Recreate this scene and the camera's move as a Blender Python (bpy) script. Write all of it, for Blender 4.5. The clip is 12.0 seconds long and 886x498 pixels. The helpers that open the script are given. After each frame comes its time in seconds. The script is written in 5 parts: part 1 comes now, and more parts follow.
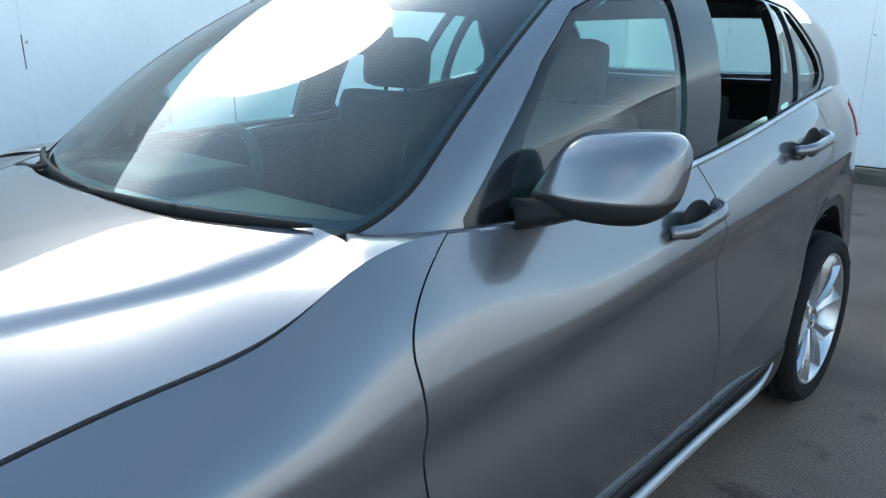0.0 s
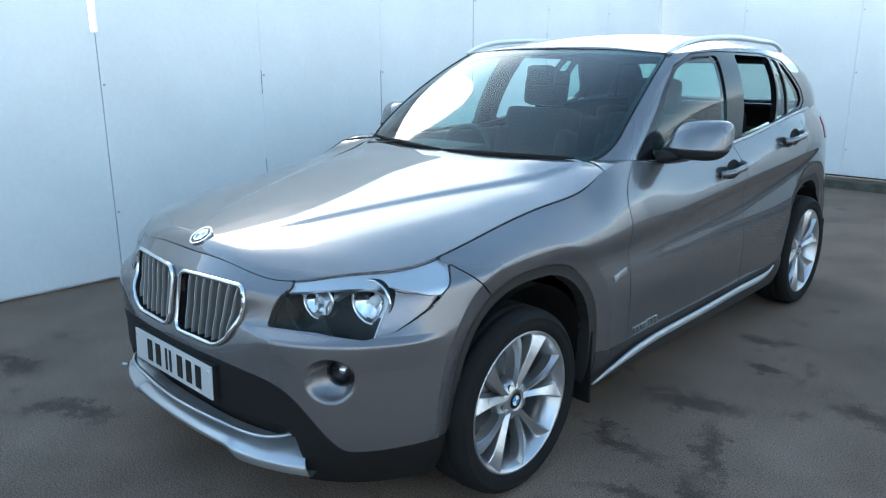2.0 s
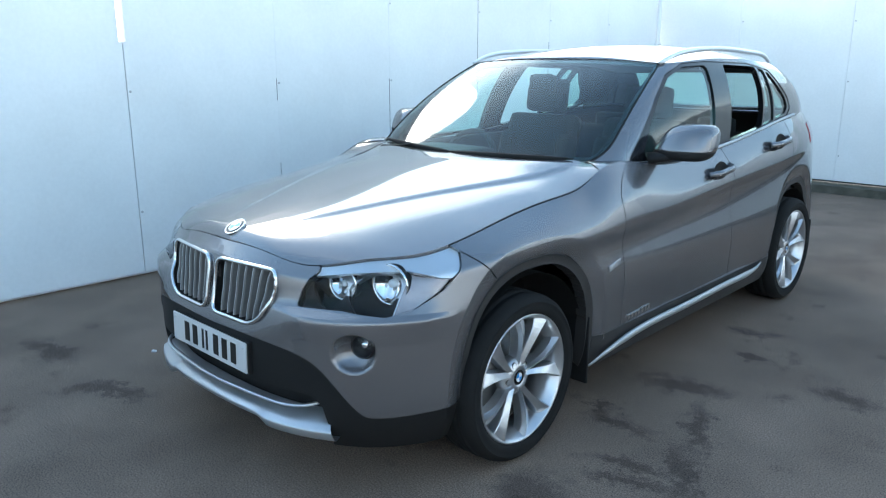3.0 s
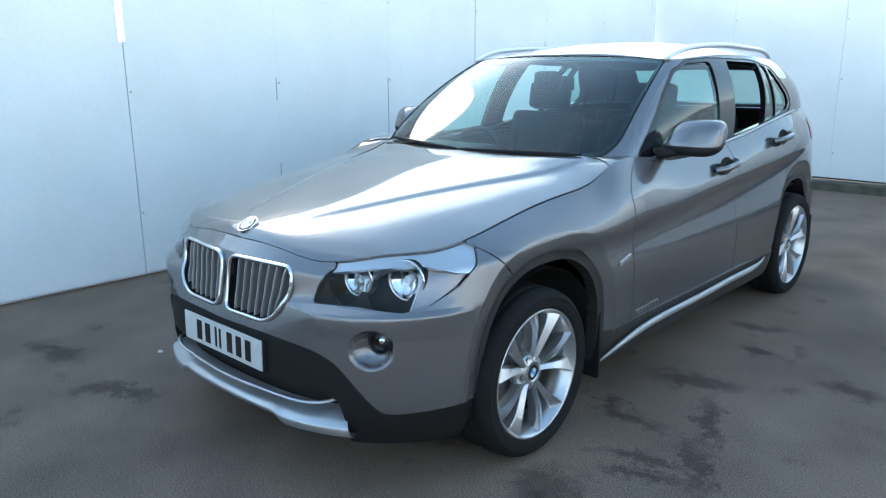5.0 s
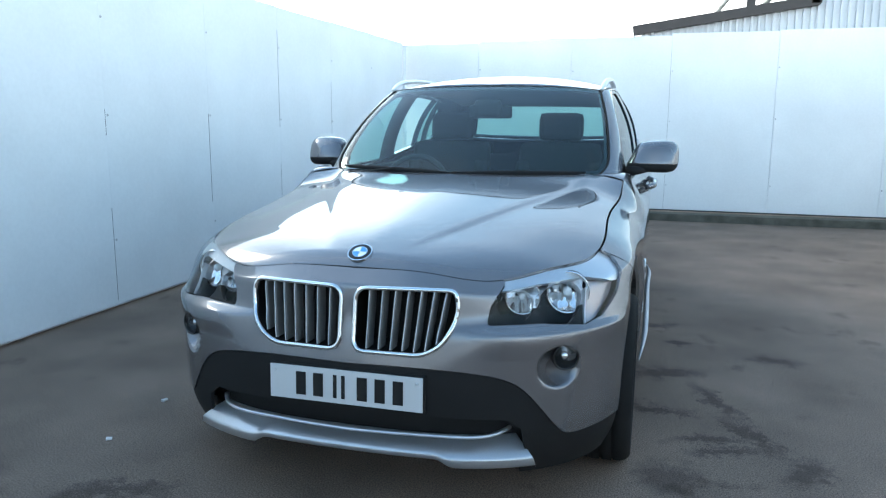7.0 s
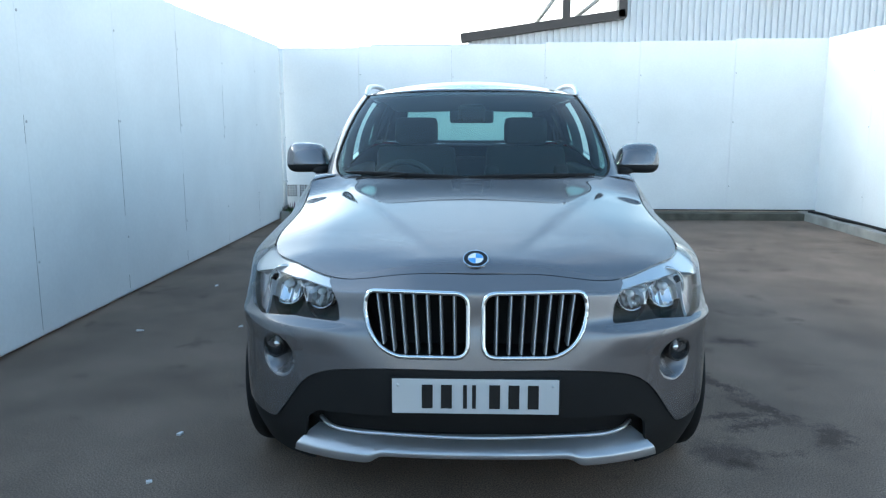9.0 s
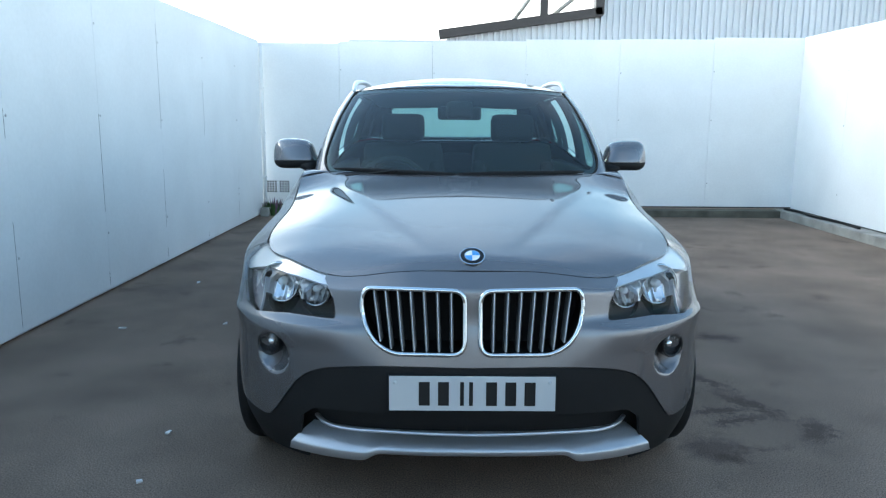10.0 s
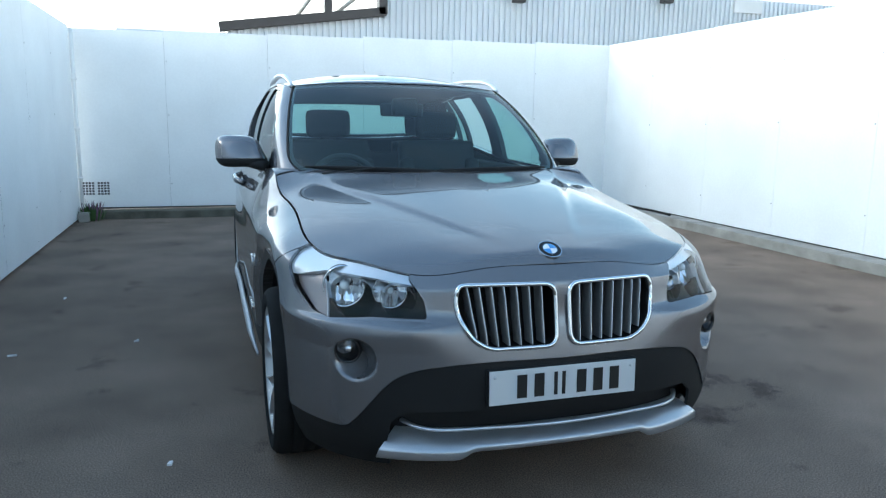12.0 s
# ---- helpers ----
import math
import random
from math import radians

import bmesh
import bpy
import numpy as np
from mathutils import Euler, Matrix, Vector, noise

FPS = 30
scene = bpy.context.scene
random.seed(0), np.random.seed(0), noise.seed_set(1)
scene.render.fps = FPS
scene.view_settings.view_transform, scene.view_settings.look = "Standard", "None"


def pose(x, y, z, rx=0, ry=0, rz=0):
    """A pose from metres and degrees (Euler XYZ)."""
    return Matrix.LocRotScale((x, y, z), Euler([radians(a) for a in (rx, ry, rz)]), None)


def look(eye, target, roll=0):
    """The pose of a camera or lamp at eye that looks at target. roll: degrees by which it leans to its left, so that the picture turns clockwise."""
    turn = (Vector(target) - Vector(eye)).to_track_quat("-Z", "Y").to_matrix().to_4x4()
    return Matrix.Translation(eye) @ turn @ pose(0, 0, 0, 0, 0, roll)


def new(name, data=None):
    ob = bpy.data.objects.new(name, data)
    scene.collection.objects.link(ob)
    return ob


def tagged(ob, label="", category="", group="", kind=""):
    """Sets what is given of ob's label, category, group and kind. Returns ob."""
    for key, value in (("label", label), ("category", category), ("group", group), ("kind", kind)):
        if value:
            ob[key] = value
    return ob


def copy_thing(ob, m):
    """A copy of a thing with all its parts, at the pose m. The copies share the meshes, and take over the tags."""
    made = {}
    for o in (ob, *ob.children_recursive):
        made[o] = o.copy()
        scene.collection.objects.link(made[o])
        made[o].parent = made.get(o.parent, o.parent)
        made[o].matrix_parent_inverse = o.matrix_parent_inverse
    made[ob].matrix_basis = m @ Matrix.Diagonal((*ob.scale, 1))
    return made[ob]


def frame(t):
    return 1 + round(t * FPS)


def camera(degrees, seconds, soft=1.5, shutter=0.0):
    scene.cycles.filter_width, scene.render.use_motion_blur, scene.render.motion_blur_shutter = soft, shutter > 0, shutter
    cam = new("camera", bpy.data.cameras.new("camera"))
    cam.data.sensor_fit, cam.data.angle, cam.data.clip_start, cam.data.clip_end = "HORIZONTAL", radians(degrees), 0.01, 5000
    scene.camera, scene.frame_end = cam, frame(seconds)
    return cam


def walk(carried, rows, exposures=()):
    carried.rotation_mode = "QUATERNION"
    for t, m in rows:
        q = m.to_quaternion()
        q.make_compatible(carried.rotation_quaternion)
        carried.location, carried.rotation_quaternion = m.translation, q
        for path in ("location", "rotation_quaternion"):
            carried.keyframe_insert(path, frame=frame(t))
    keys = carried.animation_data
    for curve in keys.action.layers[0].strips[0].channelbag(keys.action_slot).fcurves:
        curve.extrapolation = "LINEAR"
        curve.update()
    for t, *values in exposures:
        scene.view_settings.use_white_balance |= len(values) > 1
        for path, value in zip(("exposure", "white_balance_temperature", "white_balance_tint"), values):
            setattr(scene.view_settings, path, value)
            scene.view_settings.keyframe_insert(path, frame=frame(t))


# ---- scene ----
cam = camera(61.7, 12.0, soft=1.25)
PATH = [
    (0, (1.582, -0.057, 1.392), (0.278, 1.329, 0.815), -0.5),
    (0.5, (1.818, -0.593, 1.423), (0.462, 0.767, 0.865), -0.2),
    (1, (1.968, -1.078, 1.446), (0.629, 0.309, 0.915), -0.3),
    (1.5, (2.146, -1.493, 1.467), (0.787, -0.116, 0.959), -0.1),
    (2, (2.257, -1.829, 1.468), (0.919, -0.431, 0.961), -0.1),
    (2.5, (2.362, -1.991, 1.47), (1.019, -0.594, 0.976), -0.2),
    (3, (2.424, -2.048, 1.471), (1.079, -0.651, 0.986), 0.0),
    (5, (2.366, -2.11, 1.452), (1.038, -0.694, 0.97), -0.3),
    (5.5, (2.159, -2.301, 1.416), (0.962, -0.768, 0.952), 0.2),
    (6, (1.856, -2.56, 1.393), (0.818, -0.911, 0.939), 0.4),
    (6.5, (1.348, -2.702, 1.317), (0.576, -0.896, 0.94), 0.0),
    (7, (0.921, -2.852, 1.318), (0.373, -0.961, 0.969), 0.3),
    (7.5, (0.498, -2.967, 1.311), (0.16, -1.026, 0.967), 0.2),
    (9.5, (-0.059, -2.993, 1.317), (-0.096, -1.022, 0.98), 0.2),
    (10, (-0.089, -2.992, 1.318), (-0.094, -1.022, 0.973), 0.4),
    (10.5, (-0.119, -2.988, 1.313), (-0.111, -1.018, 0.972), 0.5),
    (11, (-0.31, -2.992, 1.302), (-0.174, -1.025, 0.966), 1.0),
    (11.5, (-0.649, -2.924, 1.292), (-0.28, -0.987, 0.957), 0.1),
    (12, (-1.074, -2.848, 1.304), (-0.477, -0.97, 0.959), 0.9),
]
walk(cam, [(t, look(eye, target, roll)) for t, eye, target, roll in PATH],
     [(t, stops, 6750, 6) for t, stops in ((0, 2.2), (0.5, 1.96), (1, 1.92), (1.5, 2.06), (2, 2.18), (3, 2.26), (5, 2.26), (6, 2.3), (7, 2.2), (7.6, 2.08), (9.5, 2.05), (12, 1.94))])
# ---------------------------------------------------------------- world and light
SUN_ELEVATION, SUN_ROTATION = 31.0, -70.0
world = bpy.data.worlds.new("sky")
scene.world = world
world.use_nodes = True
wn, wl = world.node_tree.nodes, world.node_tree.links
sky = wn.new("ShaderNodeTexSky")
sky.sky_type, sky.sun_disc = "NISHITA", False
sky.sun_elevation, sky.sun_rotation = radians(SUN_ELEVATION), radians(SUN_ROTATION)
sky.air_density, sky.dust_density, sky.ozone_density = 1.0, 0.3, 0.7
bg = wn["Background"]
bg.inputs["Strength"].default_value = 0.15
# thin broken cloud over the blue
tc = wn.new("ShaderNodeTexCoord")
cn = wn.new("ShaderNodeTexNoise")
cn.inputs["Scale"].default_value, cn.inputs["Detail"].default_value, cn.inputs["Roughness"].default_value = 1.7, 8.0, 0.55
cr = wn.new("ShaderNodeValToRGB")
cr.color_ramp.elements[0].position, cr.color_ramp.elements[1].position = 0.48, 0.80
cr.color_ramp.elements[1].color = (0.12, 0.12, 0.12, 1)
mx = wn.new("ShaderNodeMix")
mx.data_type = "RGBA"
mx.inputs["B"].default_value = (11.0, 11.2, 11.5, 1)
wl.new(tc.outputs["Generated"], cn.inputs["Vector"])
wl.new(cn.outputs["Fac"], cr.inputs["Fac"])
wl.new(cr.outputs["Color"], mx.inputs["Factor"])
deep = wn.new("ShaderNodeVectorMath")
deep.operation = "MULTIPLY"
deep.inputs[1].default_value = (0.64, 0.76, 0.75)
wl.new(sky.outputs["Color"], deep.inputs[0])
wl.new(deep.outputs[0], mx.inputs["A"])
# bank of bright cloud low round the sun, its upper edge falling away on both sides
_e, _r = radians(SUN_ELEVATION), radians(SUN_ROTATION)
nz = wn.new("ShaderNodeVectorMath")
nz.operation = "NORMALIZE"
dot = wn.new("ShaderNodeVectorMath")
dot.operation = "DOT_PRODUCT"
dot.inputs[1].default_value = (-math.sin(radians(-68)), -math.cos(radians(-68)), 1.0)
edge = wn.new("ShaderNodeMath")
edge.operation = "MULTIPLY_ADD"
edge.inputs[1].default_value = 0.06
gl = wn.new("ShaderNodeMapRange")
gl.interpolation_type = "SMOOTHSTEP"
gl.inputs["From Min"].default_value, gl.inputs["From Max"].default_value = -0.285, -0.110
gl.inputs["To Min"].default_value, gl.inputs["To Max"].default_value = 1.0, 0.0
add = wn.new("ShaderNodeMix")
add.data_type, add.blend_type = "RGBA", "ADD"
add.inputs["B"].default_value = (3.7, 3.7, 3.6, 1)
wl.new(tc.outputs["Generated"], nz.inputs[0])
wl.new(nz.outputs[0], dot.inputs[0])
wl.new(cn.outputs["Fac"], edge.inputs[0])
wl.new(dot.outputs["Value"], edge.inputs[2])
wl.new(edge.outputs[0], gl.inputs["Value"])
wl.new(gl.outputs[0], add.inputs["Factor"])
# pale haze towards the horizon
sep = wn.new("ShaderNodeSeparateXYZ")
hz = wn.new("ShaderNodeMapRange")
hz.interpolation_type = "SMOOTHERSTEP"
hz.inputs["From Min"].default_value, hz.inputs["From Max"].default_value = 0.06, 0.30
hz.inputs["To Min"].default_value, hz.inputs["To Max"].default_value = 1.0, 0.0
haze = wn.new("ShaderNodeMix")
haze.data_type = "RGBA"
haze.inputs["B"].default_value = (7.0, 7.4, 7.7, 1)
wl.new(nz.outputs[0], sep.inputs[0])
wl.new(sep.outputs["Z"], hz.inputs["Value"])
wl.new(hz.outputs[0], haze.inputs["Factor"])
wl.new(mx.outputs["Result"], haze.inputs["A"])
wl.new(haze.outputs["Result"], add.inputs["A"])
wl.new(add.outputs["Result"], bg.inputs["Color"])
sun = new("sun", bpy.data.lights.new("sun", "SUN"))
sun.data.energy, sun.data.angle, sun.data.color = 0.20, radians(20), (1.0, 0.95, 0.88)
sun.matrix_world = look((math.sin(_r) * math.cos(_e) * 30, math.cos(_r) * math.cos(_e) * 30, math.sin(_e) * 30), (0, 0, 0))


# ---------------------------------------------------------------- materials
def material(name, colour, rough=0.5, metal=0.0, coat=0.0, coat_rough=0.03, bump=0.0, bump_scale=200.0,
             vary=0.0, vary_scale=3.0, grain=0.0, grain_scale=150.0, spec=0.5):
    """A surface with large stains, fine grain and relief."""
    m = bpy.data.materials.new(name)
    m.use_nodes = True
    n, l = m.node_tree.nodes, m.node_tree.links
    b = n["Principled BSDF"]
    b.inputs["Roughness"].default_value = rough
    b.inputs["Metallic"].default_value = metal
    b.inputs["Coat Weight"].default_value = coat
    b.inputs["Coat Roughness"].default_value = coat_rough
    b.inputs["Specular IOR Level"].default_value = spec
    co = n.new("ShaderNodeTexCoord").outputs["Object"]
    base = n.new("ShaderNodeRGB")
    base.outputs[0].default_value = (*colour, 1)
    out = base.outputs[0]
    for amount, scale in ((vary, vary_scale), (grain, grain_scale)):
        if amount:
            t = n.new("ShaderNodeTexNoise")
            t.inputs["Scale"].default_value, t.inputs["Detail"].default_value = scale, 5.0
            r = n.new("ShaderNodeMapRange")
            r.inputs["From Min"].default_value, r.inputs["From Max"].default_value = 0.3, 0.7
            r.inputs["To Min"].default_value, r.inputs["To Max"].default_value = 1 - amount, 1 + amount
            x = n.new("ShaderNodeVectorMath")
            x.operation = "SCALE"
            l.new(co, t.inputs["Vector"])
            l.new(t.outputs["Fac"], r.inputs["Value"])
            l.new(out, x.inputs[0])
            l.new(r.outputs[0], x.inputs["Scale"])
            out = x.outputs[0]
    l.new(out, b.inputs["Base Color"])
    if bump:
        t = n.new("ShaderNodeTexNoise")
        t.inputs["Scale"].default_value, t.inputs["Detail"].default_value = bump_scale, 3.0
        u = n.new("ShaderNodeBump")
        u.inputs["Strength"].default_value, u.inputs["Distance"].default_value = bump, 0.002
        l.new(co, t.inputs["Vector"])
        l.new(t.outputs["Fac"], u.inputs["Height"])
        l.new(u.outputs["Normal"], b.inputs["Normal"])
    return m


def glass(name, tint, base=0.08):
    """Clear pane: sees through straight, mirrors more at a slant."""
    m = bpy.data.materials.new(name)
    m.use_nodes = True
    n, l = m.node_tree.nodes, m.node_tree.links
    n.remove(n["Principled BSDF"])
    f, t, g, x, p, r = (n.new("ShaderNode" + k) for k in ("LayerWeight", "BsdfTransparent", "BsdfGlossy", "MixShader", "Math", "MapRange"))
    p.operation, p.inputs[1].default_value = "POWER", 5.0
    r.inputs["To Min"].default_value, r.inputs["To Max"].default_value = base, 1.0
    t.inputs["Color"].default_value = (*tint, 1)
    g.inputs["Roughness"].default_value = 0.01
    l.new(f.outputs["Facing"], p.inputs[0])
    l.new(p.outputs[0], r.inputs["Value"])
    l.new(r.outputs[0], x.inputs[0])
    l.new(t.outputs[0], x.inputs[1])
    l.new(g.outputs[0], x.inputs[2])
    l.new(x.outputs[0], n["Material Output"].inputs[0])
    return m


PAINT = material("metallic_grey_paint", (0.211, 0.203, 0.210), 0.25, 0.68, 1.0, 0.03, grain=0.10, grain_scale=900)
PAINT.node_tree.nodes["Principled BSDF"].inputs["Specular Tint"].default_value = (0.06, 0.06, 0.06, 1)
GREYPLASTIC = material("mid_grey_plastic", (0.16, 0.155, 0.15), 0.5, bump=0.1, bump_scale=800)
CLAD = material("dark_grey_plastic", (0.040, 0.037, 0.036), 0.55, bump=0.15, bump_scale=900, vary=0.08, spec=0.35)
BLACK = material("black_plastic", (0.015, 0.0142, 0.014), 0.65, bump=0.1, bump_scale=700, vary=0.1, spec=0.2)
GLOSSBLACK = material("gloss_black", (0.008, 0.008, 0.009), 0.12, vary=0.1)
CHROME = material("chrome", (0.78, 0.79, 0.80), 0.08, 1.0)
SILVER = material("matt_silver", (0.62, 0.62, 0.63), 0.32, 0.85, grain=0.04, grain_scale=300)
SATIN = material("satin_grey_trim", (0.50, 0.50, 0.51), 0.42, 0.55, grain=0.04, grain_scale=300)
SKID = material("skid_plate_silver", (0.52, 0.52, 0.53), 0.30, 0.75, grain=0.05, grain_scale=300)
RAIL = material("brushed_rail_aluminium", (0.74, 0.74, 0.75), 0.38, 0.6, grain=0.03, grain_scale=300)
ALLOY = material("silver_alloy", (0.58, 0.58, 0.59), 0.28, 0.85, 0.6, 0.05, grain=0.03, grain_scale=250)
RUBBER = material("tyre_rubber", (0.014, 0.0134, 0.0132), 0.85, bump=0.3, bump_scale=250, vary=0.15, vary_scale=9, spec=0.2)
CLOTH = material("dark_cloth", (0.020, 0.019, 0.020), 0.9, bump=0.06, bump_scale=500, vary=0.15)
TRIM_IN = material("soft_black_trim", (0.018, 0.018, 0.020), 0.6, bump=0.03, bump_scale=600)
LINING = material("grey_headlining", (0.12, 0.12, 0.12), 0.9, bump=0.05, bump_scale=500)
STEEL = material("brake_steel", (0.30, 0.29, 0.28), 0.4, 0.9, vary=0.2, vary_scale=12)
REFLECTOR = material("lamp_reflector", (0.86, 0.86, 0.87), 0.12, 1.0)
LAMP_IN = material("lamp_housing", (0.012, 0.011, 0.011), 0.4, spec=0.12)
BULB = material("bulb_glass", (0.75, 0.78, 0.8), 0.1, coat=1.0)
REPEATER = material("repeater_lens", (0.46, 0.44, 0.43), 0.18, 0.5, coat=1.0, grain=0.35, grain_scale=120, bump=0.5, bump_scale=120)
AMBER = material("indicator_lens", (0.36, 0.30, 0.29), 0.24, 0.5, coat=1.0, grain=0.08, grain_scale=90, bump=0.25, bump_scale=60)
FLUTED = material("fluted_lamp_chrome", (0.50, 0.50, 0.51), 0.34, 1.0, grain=0.2, grain_scale=60, bump=0.5, bump_scale=45)
BROW = material("brow_sky_reflection", (0.64, 0.65, 0.66), 0.30, 0.8, grain=0.05, grain_scale=200)
RED = material("red_lamp_lens", (0.45, 0.02, 0.025), 0.15, coat=1.0)
BLUE = material("blue_enamel", (0.05, 0.28, 0.62), 0.2, coat=1.0)
WHITE = material("white_enamel", (0.8, 0.8, 0.8), 0.2, coat=1.0)
PLATE = material("white_plate", (0.60, 0.60, 0.60), 0.35, coat=0.5, vary=0.03)
INK = material("black_print", (0.01, 0.01, 0.01), 0.4)
SCREEN = glass("windscreen_glass", (0.62, 0.87, 0.82), 0.075)
PANE = glass("side_glass", (0.60, 0.85, 0.82), 0.085)
DARKPANE = glass("rear_glass", (0.56, 0.76, 0.72))
LENS = glass("lamp_glass", (0.96, 0.97, 0.98), 0.02)


# ---------------------------------------------------------------- mesh tools
def part(name, bm, mat, parent=None, label="", smooth=True):
    me = bpy.data.meshes.new(name)
    for f in bm.faces:
        f.smooth = smooth
    bm.to_mesh(me)
    bm.free()
    for k in (mat if isinstance(mat, (list, tuple)) else [mat]):
        me.materials.append(k)
    ob = new(name, me)
    ob.parent = parent
    return tagged(ob, label)


def box(bm, x0, x1, y0, y1, z0, z1, bev=0.0, m=None):
    g = bmesh.ops.create_cube(bm, size=1)
    vs = g["verts"]
    for v in vs:
        v.co = Vector(((x0 + x1) / 2 + v.co.x * (x1 - x0), (y0 + y1) / 2 + v.co.y * (y1 - y0), (z0 + z1) / 2 + v.co.z * (z1 - z0)))
    if bev:
        es = list({e for v in vs for e in v.link_edges})
        r = bmesh.ops.bevel(bm, geom=es, offset=bev, segments=2, affect="EDGES", profile=0.6)
        vs = list({v for f in r["faces"] for v in f.verts} | {v for v in vs if v.is_valid})
    if m is not None:
        bmesh.ops.transform(bm, matrix=m, verts=vs)
    return vs


def lathe(bm, prof, steps=48, m=None, close=False, a0=0.0, a1=2 * math.pi):
    """Turns (radius, height) points round z."""
    full = abs(a1 - a0) > 6.28
    rings = []
    for k in range(steps if full else steps + 1):
        a = a0 + (a1 - a0) * k / steps
        ring = []
        for r, h in prof:
            p = Vector((r * math.cos(a), r * math.sin(a), h))
            ring.append(bm.verts.new(m @ p if m is not None else p))
        rings.append(ring)
    cnt = len(rings)
    for k in range(cnt if full else cnt - 1):
        p, q = rings[k], rings[(k + 1) % cnt]
        for j in range(len(prof) if close else len(prof) - 1):
            j2 = (j + 1) % len(prof)
            try:
                bm.faces.new((p[j], q[j], q[j2], p[j2]))
            except ValueError:
                pass
    bmesh.ops.remove_doubles(bm, verts=[v for r in rings for v in r], dist=1e-6)


def tube(bm, pts, rad, steps=8, flat=1.0, closed=False, up=Vector((0, 0, 1))):
    """A tube of radius rad (a number or a list) along pts; flat squashes it along up."""
    pts = [Vector(p) for p in pts]
    cnt = len(pts)
    rings = []
    for i, p in enumerate(pts):
        a = pts[(i - 1) % cnt] if closed else pts[max(i - 1, 0)]
        b = pts[(i + 1) % cnt] if closed else pts[min(i + 1, cnt - 1)]
        t = (b - a).normalized()
        side = t.cross(up)
        side = side.normalized() if side.length > 1e-5 else Vector((1, 0, 0))
        w = side.cross(t).normalized()
        r = rad[i] if isinstance(rad, (list, tuple)) else rad
        rings.append([bm.verts.new(p + side * (r * math.cos(k * 2 * math.pi / steps)) + w * (r * flat * math.sin(k * 2 * math.pi / steps))) for k in range(steps)])
    for i in range(cnt if closed else cnt - 1):
        p, q = rings[i], rings[(i + 1) % cnt]
        for k in range(steps):
            bm.faces.new((p[k], p[(k + 1) % steps], q[(k + 1) % steps], q[k]))
    if not closed:
        bm.faces.new(rings[0][::-1])
        bm.faces.new(rings[-1])


def cubic(ts, ps):
    """Natural cubic spline through the rows of ps at ts."""
    ts, ps = np.array(ts, float), np.array(ps, float)
    k, h = len(ts), np.diff(np.array(ts, float))
    a, r = np.eye(k), np.zeros_like(ps)
    for i in range(1, k - 1):
        a[i, i - 1], a[i, i], a[i, i + 1] = h[i - 1], 2 * (h[i - 1] + h[i]), h[i]
        r[i] = 6 * ((ps[i + 1] - ps[i]) / h[i] - (ps[i] - ps[i - 1]) / h[i - 1])
    m = np.linalg.solve(a, r)

    def f(t):
        t = np.asarray(t, float)
        i = np.clip(np.searchsorted(ts, t) - 1, 0, k - 2)
        ex = (slice(None),) + (None,) * (ps.ndim - 1) if t.ndim else ()
        p, q, hh = (ts[i + 1] - t), (t - ts[i]), h[i]
        if t.ndim:
            p, q, hh = p[ex], q[ex], hh[ex]
        return (m[i] * p**3 + m[i + 1] * q**3) / (6 * hh) + (ps[i] / hh - m[i] * hh / 6) * p + (ps[i + 1] / hh - m[i + 1] * hh / 6) * q
    return f


def polyline(points, each=8, closed=False):
    """A smooth line through a few points."""
    p = np.array(points, float)
    if closed:
        p = np.vstack([p[-2:], p, p[:3]])
    d = np.concatenate([[0], np.cumsum(np.linalg.norm(np.diff(p, axis=0), axis=1))])
    f = cubic(d, p)
    a, b = (d[2], d[-3]) if closed else (d[0], d[-1])
    t = np.linspace(a, b, each * len(points), endpoint=not closed)
    return [Vector(q) for q in f(t)]


def sdf_poly(px, py, poly, r=0.0):
    """Signed distance to a polygon with corners rounded by r, positive inside."""
    poly = [np.array(p, float) for p in poly]
    if r:
        area = sum(a[0] * b[1] - b[0] * a[1] for a, b in zip(poly, poly[1:] + poly[:1]))
        s = 1 if area > 0 else -1
        inner = []
        for i, b in enumerate(poly):
            a, c = poly[i - 1], poly[(i + 1) % len(poly)]
            u, v = (b - a) / np.linalg.norm(b - a), (c - b) / np.linalg.norm(c - b)
            nu, nv = s * np.array([-u[1], u[0]]), s * np.array([-v[1], v[0]])
            w = (nu + nv) / max(1 + nu @ nv, 0.3)
            inner.append(b + w * r)
        poly = inner
    best = np.full(np.shape(px), 1e9)
    inside = np.zeros(np.shape(px), bool)
    for i, b in enumerate(poly):
        a = poly[i - 1]
        e = b - a
        t = np.clip(((px - a[0]) * e[0] + (py - a[1]) * e[1]) / (e @ e), 0, 1)
        best = np.minimum(best, np.hypot(px - a[0] - t * e[0], py - a[1] - t * e[1]))
        if abs(e[1]) > 1e-12:
            inside ^= ((a[1] > py) != (b[1] > py)) & (px < a[0] + e[0] * (py - a[1]) / e[1])
    return np.where(inside, best, -best) + r


